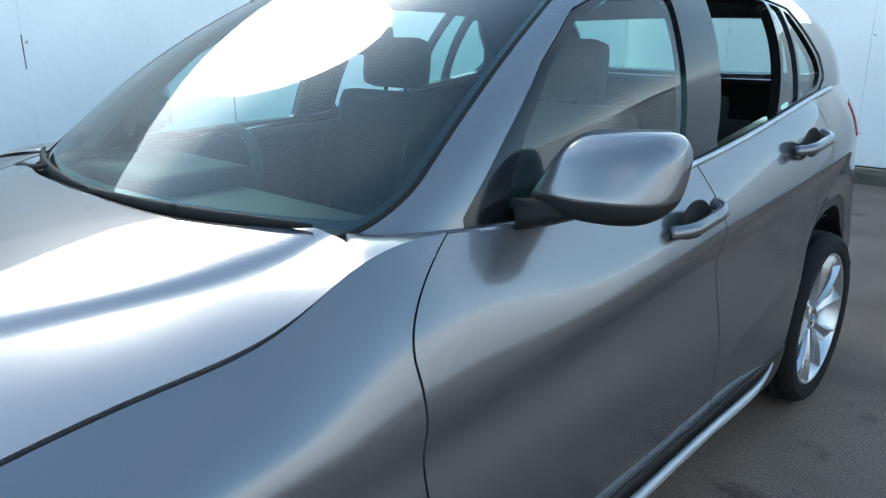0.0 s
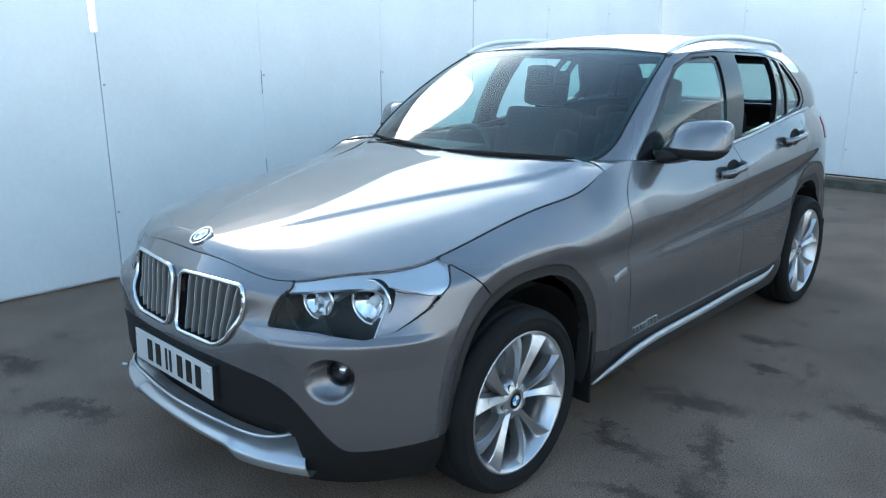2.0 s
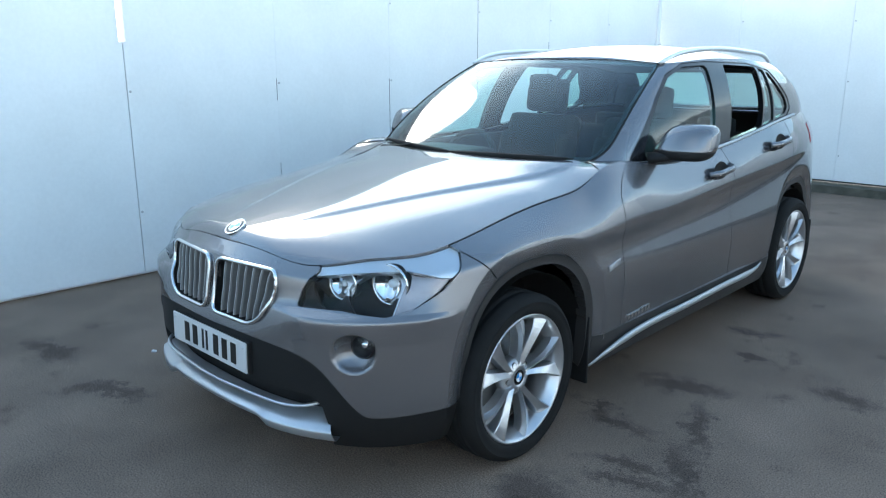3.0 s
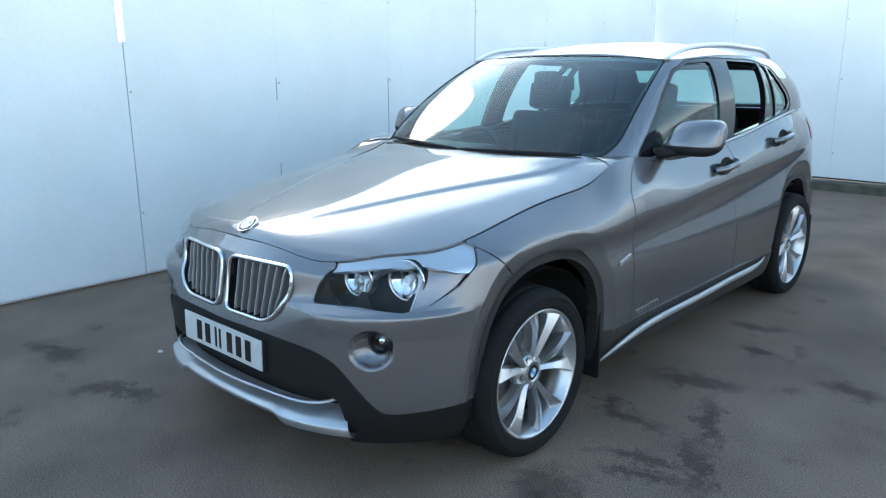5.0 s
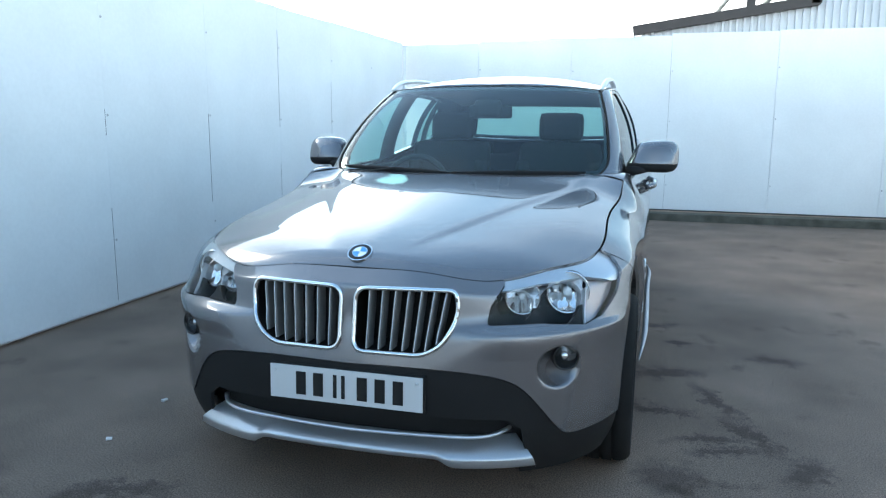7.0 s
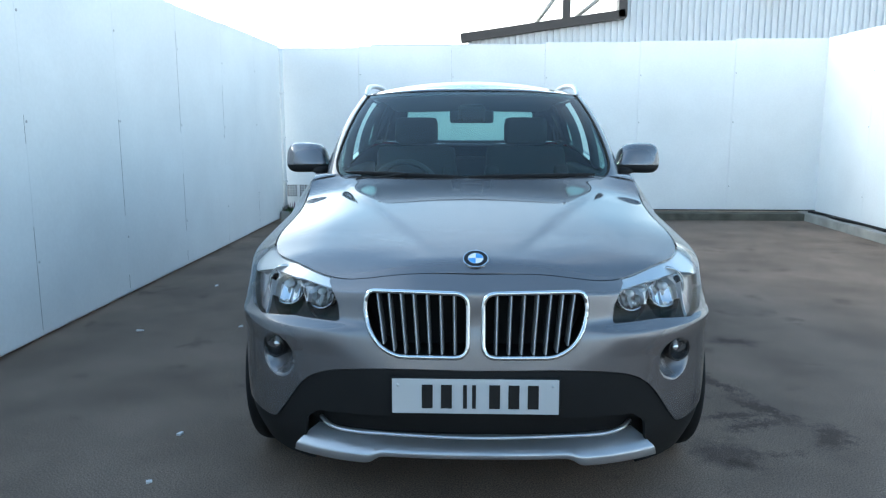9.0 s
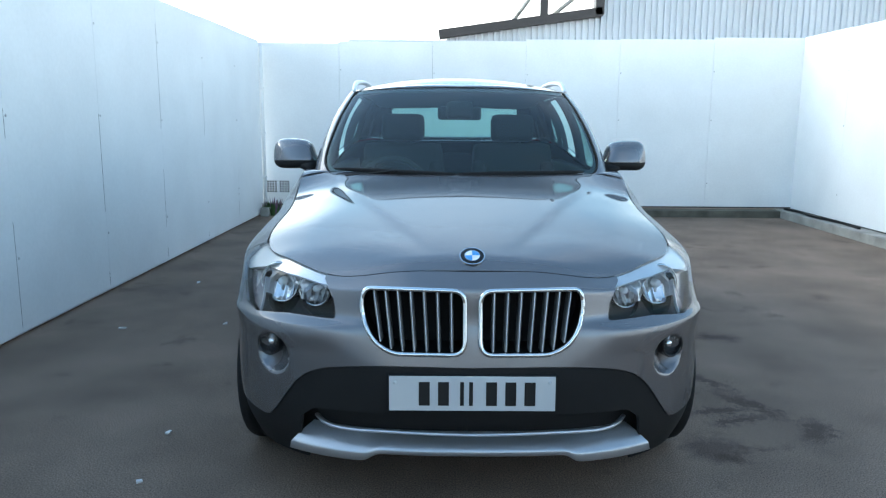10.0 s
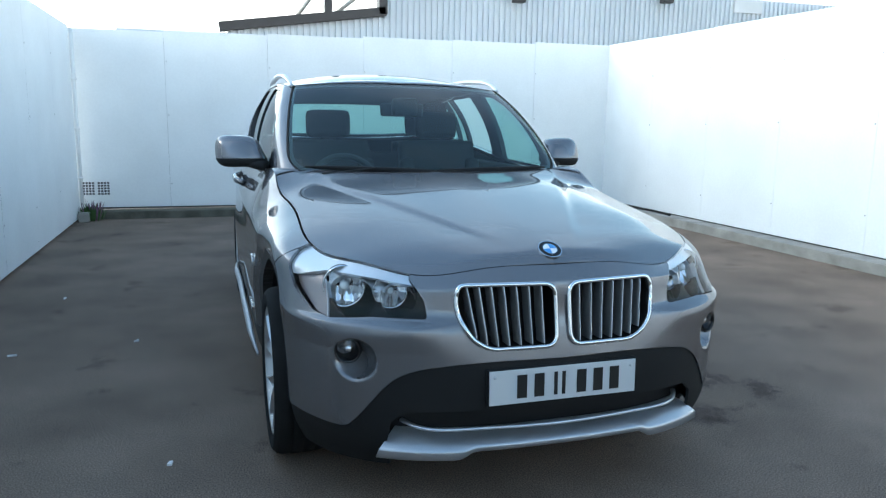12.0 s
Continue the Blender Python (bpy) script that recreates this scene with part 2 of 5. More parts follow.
def sheet(pos, fields=(), sides=1, fold=0.012, weld_middle=False, offset=0.0, back=False):
    """A panel out of a grid pos[i, j] of places: what lies where all the fields are positive, cut clean along their zero lines,
    with its rim folded inwards. sides: 1 the car's left, -1 its right, 0 both in one mesh."""
    pos = np.array(pos, float)
    if offset:
        du, dv = np.gradient(pos, axis=0), np.gradient(pos, axis=1)
        nn = np.cross(du, dv)
        nn /= np.maximum(np.linalg.norm(nn, axis=2, keepdims=True), 1e-9)
        c = np.array([0, 1.4, 0.7])
        flip = np.sign(np.sum(nn * (pos - c)))
        pos = pos + nn * flip * offset
    vals = np.stack(fields, axis=2) if fields else np.zeros(pos.shape[:2] + (0,))
    full = np.concatenate([pos, vals], axis=2)
    keep = full[:, :, 3:]
    nu, nv = pos.shape[:2]
    bm = bmesh.new()
    cache = {}

    def vert(p):
        k = (round(p[0] * 2e4), round(p[1] * 2e4), round(p[2] * 2e4))
        if k not in cache:
            cache[k] = bm.verts.new((p[0], p[1], p[2]))
        return cache[k]
    for i in range(nu - 1):
        for j in range(nv - 1):
            q = keep[i:i + 2, j:j + 2].reshape(4, -1)
            if q.shape[1] and (q.max(axis=0) <= 0).any():
                continue
            poly = [full[i, j], full[i + 1, j], full[i + 1, j + 1], full[i, j + 1]]
            if q.shape[1] and (q <= 0).any():
                for c in range(3, full.shape[2]):
                    res = []
                    for a, b in zip(poly, poly[1:] + poly[:1]):
                        if a[c] > 0:
                            res.append(a)
                        if (a[c] > 0) != (b[c] > 0):
                            res.append(a + (b - a) * (a[c] / (a[c] - b[c])))
                    poly = res
                    if len(poly) < 3:
                        break
            vs = []
            for p in poly:
                v = vert(p)
                if v not in vs:
                    vs.append(v)
            if len(vs) > 2:
                try:
                    bm.faces.new(vs)
                except ValueError:
                    pass
    c = Vector((0, 1.4, 0.7))
    bm.normal_update()
    if sum((f.calc_center_median() - c).dot(f.normal) * f.calc_area() for f in bm.faces) < 0:
        bmesh.ops.reverse_faces(bm, faces=bm.faces)
    if sides != 1:
        if sides == 0:
            g = bmesh.ops.duplicate(bm, geom=bm.verts[:] + bm.edges[:] + bm.faces[:])["geom"]
            vs, fs = [v for v in g if isinstance(v, bmesh.types.BMVert)], [f for f in g if isinstance(f, bmesh.types.BMFace)]
        else:
            vs, fs = bm.verts[:], bm.faces[:]
        for v in vs:
            v.co.x = -v.co.x
        bmesh.ops.reverse_faces(bm, faces=fs)
        if sides == 0:
            bmesh.ops.remove_doubles(bm, verts=[v for v in bm.verts if abs(v.co.x) < 0.002], dist=0.0015)
    bm.normal_update()
    if fold:
        rim = [e for e in bm.edges if e.is_boundary]
        norms = {v: v.normal.copy() for e in rim for v in e.verts}
        g = bmesh.ops.extrude_edge_only(bm, edges=rim)["geom"]
        for e in rim:
            e.smooth = False
        old = {tuple(round(x, 6) for x in v.co): n for v, n in norms.items()}
        for v in g:
            if isinstance(v, bmesh.types.BMVert):
                v.co -= old.get(tuple(round(x, 6) for x in v.co), Vector((0, 0, 1))) * fold
    return bm


# ---------------------------------------------------------------- the car's surfaces
# Body sides, wrapped round the plan outline: x, y of the outline, height of the crease, of the top edge,
# and how far the skin lies inside the outline at seven heights from the bumper's foot to the top edge.
STATIONS = [
    (0.000, -0.795, 0.750, 0.842, 0.012, 0.016, 0.042, 0.054, 0.058, 0.074, 0.113),
    (0.250, -0.785, 0.748, 0.838, 0.012, 0.016, 0.042, 0.054, 0.058, 0.074, 0.112),
    (0.470, -0.737, 0.735, 0.815, 0.006, 0.008, 0.022, 0.062, 0.072, 0.085, 0.108),
    (0.680, -0.612, 0.745, 0.842, 0.000, -0.004, 0.004, 0.042, 0.060, 0.085, 0.122),
    (0.812, -0.435, 0.750, 0.853, 0.000, 0.000, 0.000, 0.022, 0.040, 0.070, 0.118),
    (0.872, -0.200, 0.760, 0.888, 0.004, 0.000, 0.004, 0.010, 0.016, 0.042, 0.124),
    (0.885, 0.050, 0.775, 0.926, 0.008, 0.000, 0.000, 0.006, 0.008, 0.040, 0.142),
    (0.892, 0.300, 0.785, 0.958, 0.010, 0.002, 0.004, 0.012, 0.006, 0.042, 0.138),
    (0.893, 0.480, 0.788, 0.992, 0.010, 0.002, 0.005, 0.013, 0.006, 0.040, 0.120),
    (0.893, 0.600, 0.790, 1.045, 0.010, 0.002, 0.006, 0.014, 0.005, 0.036, 0.120),
    (0.893, 1.000, 0.810, 1.035, 0.010, 0.000, 0.006, 0.016, 0.003, 0.034, 0.098),
    (0.893, 1.650, 0.855, 1.052, 0.010, 0.000, 0.006, 0.017, 0.002, 0.030, 0.092),
    (0.893, 2.300, 0.900, 1.118, 0.008, 0.000, 0.004, 0.015, 0.002, 0.032, 0.098),
    (0.870, 2.850, 0.940, 1.165, 0.004, 0.000, 0.004, 0.012, 0.004, 0.036, 0.118),
    (0.812, 3.230, 0.950, 1.175, 0.000, 0.000, 0.010, 0.030, 0.036, 0.066, 0.140),
    (0.680, 3.520, 0.950, 1.160, 0.000, 0.004, 0.030, 0.060, 0.070, 0.090, 0.130),
    (0.350, 3.610, 0.950, 1.145, 0.000, 0.006, 0.036, 0.066, 0.076, 0.096, 0.135),
]
_st = [list(r) for r in STATIONS]
_rear = list(_st[-1])
_rear[0], _rear[1] = 0.0, 3.625
_half = _st + [_rear]
_mirror = lambda r: [-r[0]] + r[1:]
_all = [_mirror(_half[2]), _mirror(_half[1])] + _half + [_mirror(_half[-2]), _mirror(_half[-3])]
_xy = np.array([r[:2] for r in _all])
_kn = np.concatenate([[0], np.cumsum(np.linalg.norm(np.diff(_xy, axis=0), axis=1))])
_kn -= _kn[2]
S_END = _kn[len(_half) + 1]
outline_of, shape_of = cubic(_kn, _xy), cubic(_kn, np.array([r[2:] for r in _all]))
FINE = np.linspace(0, S_END, 3000)
FINE_XY = outline_of(FINE)
V_KNOTS = [0.19, 0.27, 0.40, 0.54, 0.66, 0.77, 0.815, 0.92, 1.02]


def s_at(x, y):
    return FINE[np.argmin(np.hypot(FINE_XY[:, 0] - x, FINE_XY[:, 1] - y))]


FOG_S, FOG_Z = s_at(0.655, -0.635), 0.556
ARCHES = ((0.080, 0.325), (2.785, 0.325))


def arch(y, z, grow):
    """Roughly the distance outside the squarish wheel openings, less grow."""
    far = []
    for a, b in ARCHES:
        u, w = np.abs(y - a) / 0.395, np.clip(z - b, 0, None) / 0.460
        far.append(((u ** 2.5 + w ** 2.5) ** 0.4 - 1) * 0.41)
    return np.minimum(*far) - grow


def body(s, v, dish=True):
    """Places on the body side for the outline lengths s and the heights v (both arrays) as a grid."""
    q, p, t = shape_of(s), outline_of(s), (outline_of(s + 1e-3) - outline_of(s - 1e-3))
    nrm = np.stack([t[:, 1], -t[:, 0]], axis=1)
    nrm /= np.linalg.norm(nrm, axis=1, keepdims=True)
    zl, zt, one = q[:, 0], q[:, 1], np.ones_like(q[:, 0])
    zz = np.stack([0.19 * one, 0.27 * one, 0.40 * one, 0.54 * one, 0.66 * one, zl - 0.03, zl + 0.014, 0.48 * (zl + 0.014) + 0.52 * zt, zt], axis=1)
    dd = np.stack([q[:, 2] + 0.055, q[:, 2] + 0.018, q[:, 2], q[:, 3], q[:, 4], q[:, 5], q[:, 6], q[:, 7], q[:, 8]], axis=1)
    z = cubic(V_KNOTS, zz.T)(v).T
    d = cubic(V_KNOTS, dd.T)(v).T
    across = np.clip((s - s_at(0.40, -0.76)) / 0.10, 0, 1) * np.clip((s_at(0.845, -0.33) - s) / 0.12, 0, 1)
    d = d - 0.011 * across[:, None] * np.clip((0.682 - z) / 0.016, 0, 1) * np.clip((z - 0.585) / 0.075, 0, 1)
    if dish:
        r2 = ((s[:, None] - FOG_S) / 0.072) ** 2 + ((z - FOG_Z) / 0.067) ** 2
        d = d + 0.052 * np.clip(1 - r2, 0, 1) ** 0.7
        # chamfered lip round the wheel openings
        d = d + 0.024 * np.clip(1 - arch(p[:, None, 1] + 0 * z, z, 0.0) / 0.060, 0, 1.5)
    return np.stack([p[:, None, 0] - nrm[:, None, 0] * d, p[:, None, 1] - nrm[:, None, 1] * d, z], axis=2)


# Cabin: lower line (belt and screen foot) and upper line (roof edge), station by station
CABIN = [
    (0.000, 0.560, 1.045, 0.000, 1.330, 1.498),
    (0.300, 0.585, 1.047, 0.280, 1.338, 1.494),
    (0.565, 0.660, 1.052, 0.500, 1.358, 1.483),
    (0.725, 0.765, 1.050, 0.612, 1.415, 1.474),
    (0.772, 0.930, 1.036, 0.640, 1.530, 1.480),
    (0.792, 1.250, 1.034, 0.648, 1.760, 1.494),
    (0.799, 1.650, 1.050, 0.648, 2.040, 1.500),
    (0.794, 2.300, 1.116, 0.636, 2.440, 1.490),
    (0.768, 2.800, 1.160, 0.612, 2.760, 1.470),
    (0.705, 3.150, 1.172, 0.575, 3.000, 1.436),
    (0.500, 3.360, 1.160, 0.400, 3.120, 1.436),
    (0.250, 3.430, 1.150, 0.200, 3.150, 1.442),
]
_cl = [list(r) for r in CABIN]
_cr = [0.0, 3.45, 1.148, 0.0, 3.16, 1.444]
_cm = lambda r: [-r[0], r[1], r[2], -r[3], r[4], r[5]]
_ca = np.array([_cm(_cl[2]), _cm(_cl[1])] + _cl + [_cr, _cm(_cl[-1]), _cm(_cl[-2])])
_ck = np.concatenate([[0], np.cumsum(np.linalg.norm(np.diff(_ca[:, :2], axis=0), axis=1))])
_ck -= _ck[2]
C_END = _ck[len(_cl) + 2]
cabin_of = cubic(_ck, _ca)


def cabin(s, v):
    q = cabin_of(s)
    a, b = q[:, None, :3], q[:, None, 3:]
    v = v[None, :, None]
    p = a + (b - a) * v
    mid = np.stack([q[:, 0], q[:, 1] - 1.9, 0 * s], axis=1)
    mid /= np.maximum(np.linalg.norm(mid, axis=1, keepdims=True), 1e-6)
    bulge = 0.035 * 4 * v * (1 - v)
    return p + mid[:, None, :] * bulge + np.array([0, 0, 0.5]) * bulge


TOP_V = V_KNOTS[-1]
S_BONNET = s_at(0.893, 0.600)


def bonnet_grid(nu=140, nw=84):
    s = S_BONNET * np.linspace(0, 1, nu) ** 0.9
    edge = body(s, np.array([TOP_V]), False)[:, 0]
    g = np.linspace(0, 1, nw)
    f = (s / S_BONNET)[:, None]
    yc = cubic([0, s_at(0.47, -0.737), s_at(0.79, -0.44), s_at(0.885, 0.05), S_BONNET], [[-0.682], [-0.630], [-0.36], [0.07], [0.545]])(s)[:, 0]
    zc = cubic([-0.685, -0.66, -0.61, -0.48, -0.2, 0.1, 0.35, 0.56], [[0.842], [0.869], [0.890], [0.914], [0.957], [1.000], [1.034], [1.059]])(yc)[:, 0]
    x = edge[:, None, 0] * (1 - g[None, :])
    y = edge[:, None, 1] + (yc[:, None] - edge[:, None, 1]) * (1 - (1 - g[None, :]) ** 1.6)
    q = 1 - g[None, :]
    fall = 0.20 * (np.sqrt(q * q + 0.0016) - 0.04) / 0.9608 + 0.80 * q ** 3.3
    z = edge[:, None, 2] + (zc[:, None] - edge[:, None, 2]) * (1 - fall)
    # two creases that run from the screen's corners to the badge
    xc = 0.115 + 0.385 * np.clip((y + 0.64) / 0.9, 0, 1.3)
    fade = np.clip((y + 0.62) / 0.25, 0, 1) * np.clip((1 - g[None, :]) * 12, 0, 1)
    step = 1 / (1 + np.exp(-(x - xc) / 0.009))
    z = z - 0.008 * fade * step * np.clip(1 - (x - xc) / np.maximum(edge[:, None, 0] - xc, 0.05), 0, 1)
    # soft shoulders above the lamps
    xo = 0.45 + 0.25 * np.clip((y + 0.62) / 1.2, 0, 1)
    ex = edge[:, None, 0]
    tent = np.exp(-((x - xo) / np.where(x > xo, 0.10, 0.22)) ** 2)
    z = z + 0.02 * np.clip(ex - xo, 0, 0.25) * tent * np.clip((y + 0.66) / 0.3, 0, 1)
    # the rear corners reach back to the foot of the screen pillars
    back = np.clip((f - 0.80) / 0.20, 0, 1) ** 2 * np.exp(-((x - 0.62) / 0.15) ** 2)
    return np.stack([x, y + 0.10 * back, z + 0.010 * back], axis=2)


def grid(s0, s1, nu, v0, v1, nv):
    s, v = np.linspace(s0, s1, nu), np.linspace(v0, v1, nv)
    p = body(s, v)
    return p, np.repeat(s[:, None], nv, 1), p[:, :, 0], p[:, :, 1], p[:, :, 2]


# ---------------------------------------------------------------- ground, fence, far building
def asphalt():
    m = material("worn_asphalt", (0.200, 0.147, 0.115), 0.9, spec=0.15, bump=1.0, bump_scale=260, vary=0.24, vary_scale=1.6, grain=0.60, grain_scale=170)
    n, l = m.node_tree.nodes, m.node_tree.links
    b = n["Principled BSDF"]
    src = b.inputs["Base Color"].links[0].from_socket
    co = n.new("ShaderNodeTexCoord").outputs["Object"]
    # oil and tyre stains where the cars stand
    t = n.new("ShaderNodeTexNoise")
    t.inputs["Scale"].default_value, t.inputs["Detail"].default_value, t.inputs["Roughness"].default_value = 2.6, 7.0, 0.62
    r = n.new("ShaderNodeValToRGB")
    r.color_ramp.elements[0].position, r.color_ramp.elements[0].color = 0.60, (1, 1, 1, 1)
    r.color_ramp.elements[1].position, r.color_ramp.elements[1].color = 0.66, (0.72, 0.71, 0.70, 1)
    x = n.new("ShaderNodeVectorMath")
    x.operation = "MULTIPLY"
    l.new(co, t.inputs["Vector"])
    l.new(t.outputs["Fac"], r.inputs["Fac"])
    l.new(src, x.inputs[0])
    l.new(r.outputs["Color"], x.inputs[1])
    # single stains: place, half length, half width
    wn2 = n.new("ShaderNodeTexNoise")
    wn2.inputs["Scale"].default_value, wn2.inputs["Detail"].default_value, wn2.inputs["Roughness"].default_value = 9.0, 8.0, 0.75
    l.new(co, wn2.inputs["Vector"])
    warp = n.new("ShaderNodeVectorMath")
    warp.operation = "MULTIPLY_ADD"
    warp.inputs[1].default_value = (0.40, 0.40, 0)
    l.new(wn2.outputs["Color"], warp.inputs[0])
    l.new(co, warp.inputs[2])
    total = None
    for px, py, rx, ry, turn in STAINS:
        mp = n.new("ShaderNodeMapping")
        mp.vector_type = "TEXTURE"
        mp.inputs["Location"].default_value = (px + 0.20, py + 0.20, 0)
        mp.inputs["Rotation"].default_value = (0, 0, radians(turn))
        mp.inputs["Scale"].default_value = (rx, ry, 1)
        ln = n.new("ShaderNodeVectorMath")
        ln.operation = "LENGTH"
        mr = n.new("ShaderNodeMapRange")
        mr.inputs["From Min"].default_value, mr.inputs["From Max"].default_value = 0.45, 1.35
        mr.inputs["To Min"].default_value, mr.inputs["To Max"].default_value = 1.0, 0.0
        l.new(warp.outputs[0], mp.inputs["Vector"])
        l.new(mp.outputs[0], ln.inputs[0])
        l.new(ln.outputs["Value"], mr.inputs["Value"])
        if total is None:
            total = mr.outputs[0]
        else:
            mxn = n.new("ShaderNodeMath")
            mxn.operation = "MAXIMUM"
            l.new(total, mxn.inputs[0])
            l.new(mr.outputs[0], mxn.inputs[1])
            total = mxn.outputs[0]
    dark = n.new("ShaderNodeMix")
    dark.data_type, dark.blend_type = "RGBA", "MULTIPLY"
    dark.inputs["B"].default_value = (0.50, 0.50, 0.52, 1)
    l.new(total, dark.inputs["Factor"])
    l.new(x.outputs[0], dark.inputs["A"])
    l.new(dark.outputs["Result"], b.inputs["Base Color"])
    return m


STAINS = [(1.01, 1.075, 0.20, 0.09, 20), (0.825, 0.62, 0.06, 0.03, 0), (0.97, 0.53, 0.13, 0.05, 0), (1.17, 0.26, 0.15, 0.045, 25), (1.25, 0.16, 0.18, 0.04, 25),
          (0.93, 1.99, 0.14, 0.08, 10), (1.24, 0.70, 0.28, 0.05, 110), (1.36, 0.33, 0.22, 0.05, 120), (1.59, 1.43, 0.14, 0.08, 0), (-0.87, -0.81, 0.20, 0.06, 20),
          (-1.64, -0.84, 0.22, 0.08, 10), (1.02, -0.15, 0.15, 0.13, 40), (1.09, 1.64, 0.10, 0.05, 0), (1.52, 0.05, 0.12, 0.07, 60)]


ASPHALT = asphalt()
PANEL = material("white_fence_paint", (0.80, 0.81, 0.81), 0.42, vary=0.05, vary_scale=1.3, grain=0.02, grain_scale=40, bump=0.08, bump_scale=60)
MOSSY = material("mossy_dark_concrete", (0.105, 0.10, 0.082), 0.9, bump=0.7, bump_scale=90, vary=0.35, vary_scale=5, grain=0.2, grain_scale=120, spec=0.2)
CONCRETE = material("kerb_concrete", (0.30, 0.285, 0.26), 0.85, bump=0.7, bump_scale=90, vary=0.25, vary_scale=4, grain=0.15, grain_scale=120)
# near-black: the shade of the fence gaps put into the colour
BACKING = material("dark_gap_shade", (0.05, 0.05, 0.05), 0.8, vary=0.3, vary_scale=5)
SCREW = material("dull_zinc", (0.48, 0.48, 0.48), 0.5, 0.6, vary=0.2)
SHEETING = material("ribbed_steel_sheet", (0.62, 0.66, 0.69), 0.45, 0.1, vary=0.05, vary_scale=0.4)
DARKSTEEL = material("dark_brown_steel", (0.045, 0.038, 0.036), 0.5, vary=0.15)
GALV = material("galvanised_steel", (0.42, 0.40, 0.37), 0.5, 0.5, vary=0.15, vary_scale=6)
RENDERED = material("pale_render", (0.72, 0.72, 0.71), 0.8, vary=0.1, vary_scale=0.7)

bm = bmesh.new()
bmesh.ops.create_grid(bm, x_segments=4, y_segments=4, size=900)
part("ground", bm, ASPHALT, label="dark worn asphalt yard with oil stains").location = (0, 0, 0)
tagged(bpy.data.objects["ground"], category="ground", kind="structure")

LEFT_X, BACK_Y, RIGHT_X = -2.64, 7.37, 4.75


def fence(name, label, start, run, inward, count, height, width=1.22, foot=0.03, shift=0.0, slit=None, filled=None, gap=0.003):
    """A run of flat white boards on a frame; each board is a piece of its own."""
    root = tagged(new(name), label, "fence", kind="structure")
    a, d, n = Vector((*start, 0)), Vector((*run, 0)), Vector((*inward, 0))
    bm = bmesh.new()
    lower = slit[1] if slit else height - 0.03
    p, q = a - n * 0.10, a + d * (width * count) - n * 0.028
    box(bm, min(p.x, q.x), max(p.x, q.x), min(p.y, q.y), max(p.y, q.y), foot - 0.02, lower)
    if slit:
        m0, m1 = a + d * (width * slit[0] - 0.024), a + d * (width * slit[0] + 0.024)
        for u, w in ((p, m0 - n * 0.028), (m1 - n * 0.10, q)):
            box(bm, min(u.x, w.x), max(u.x, w.x), min(u.y, w.y), max(u.y, w.y), lower, height - 0.03)
    part("backing", bm, PANEL if slit else BACKING, root, smooth=False)
    # joints painted over; open stretches get dark strips in place of the gap's shade
    for k, gaps in (filled or {}).items():
        ends = [foot] + [h for g in gaps for h in g] + [height - 0.02]
        for lo, hi in zip(ends[0::2], ends[1::2]):
            p, q = a + d * (width * k - 0.0028) - n * 0.022, a + d * (width * k + 0.0028) - n * 0.0012
            bm = bmesh.new()
            box(bm, min(p.x, q.x), max(p.x, q.x), min(p.y, q.y), max(p.y, q.y), lo, hi)
            part("joint_filler", bm, PANEL, root, smooth=False)
        for lo, hi in gaps:
            p, q = a + d * (width * k - 0.0032) - n * 0.022, a + d * (width * k + 0.0032) - n * 0.0016
            bm = bmesh.new()
            box(bm, min(p.x, q.x), max(p.x, q.x), min(p.y, q.y), max(p.y, q.y), lo, hi)
            part("joint_shade_strip", bm, BACKING, root, smooth=False)
    for k in range(count):
        p = a + d * (width * k + gap) - n * 0.024
        q = a + d * (width * (k + 1) - gap)
        bm = bmesh.new()
        if slit and k in (slit[0] - 1, slit[0]):
            box(bm, min(p.x, q.x), max(p.x, q.x), min(p.y, q.y), max(p.y, q.y), foot, slit[1])
            p, q = (p, q - d * 0.020) if k < slit[0] else (p + d * 0.020, q)
            box(bm, min(p.x, q.x), max(p.x, q.x), min(p.y, q.y), max(p.y, q.y), slit[1], height)
        else:
            box(bm, min(p.x, q.x), max(p.x, q.x), min(p.y, q.y), max(p.y, q.y), foot, height + shift * k + 0.012 * math.sin(k * 2.7) * 0.3, 0.003)
        part("board", bm, PANEL, root, smooth=False)
        for h in (0.45, 1.30, 1.95):
            c = a + d * (width * k + 0.022) + Vector((0, 0, h + 0.03 * math.sin(k * 5 + h)))
            bm = bmesh.new()
            lathe(bm, [(0.009, 0.0), (0.008, 0.003), (0.0, 0.004)], 10, Matrix.Translation(c) @ n.to_track_quat("Z", "Y").to_matrix().to_4x4())
            part("screw", bm, SCREW, root)
    return root


wall = fence("wall_left", "tall white painted board fence along the yard", (LEFT_X, 0.15 - 1.18 * 8), (0, 1), (1, 0), 14, 2.34, 1.18, slit=(8, 1.61),
             filled={9: [(0.06, 0.70), (1.19, 1.36)], 10: [(0.06, 0.16), (0.62, 1.34)], 11: [(0.06, 0.15), (0.33, 0.86), (1.22, 2.12)], 12: [(0.06, 0.12), (1.14, 1.70)], 13: [(0.12, 0.48)]})
wall.matrix_world = Matrix.Translation((LEFT_X, 0, 0)) @ pose(0, 0, 0, 0, 0, -0.28) @ Matrix.Translation((-LEFT_X, 0, 0))
fence("wall_back", "tall white painted board fence closing the yard", (-2.815, BACK_Y), (1, 0), (0, -1), 6, 2.325, 1.27, foot=0.135, shift=0.020, gap=0.0012)
fence("wall_right", "sunlit tall white painted board fence", (RIGHT_X, BACK_Y - 1.22 * 13), (0, 1), (-1, 0), 13, 2.43, foot=0.12, gap=0.0010)

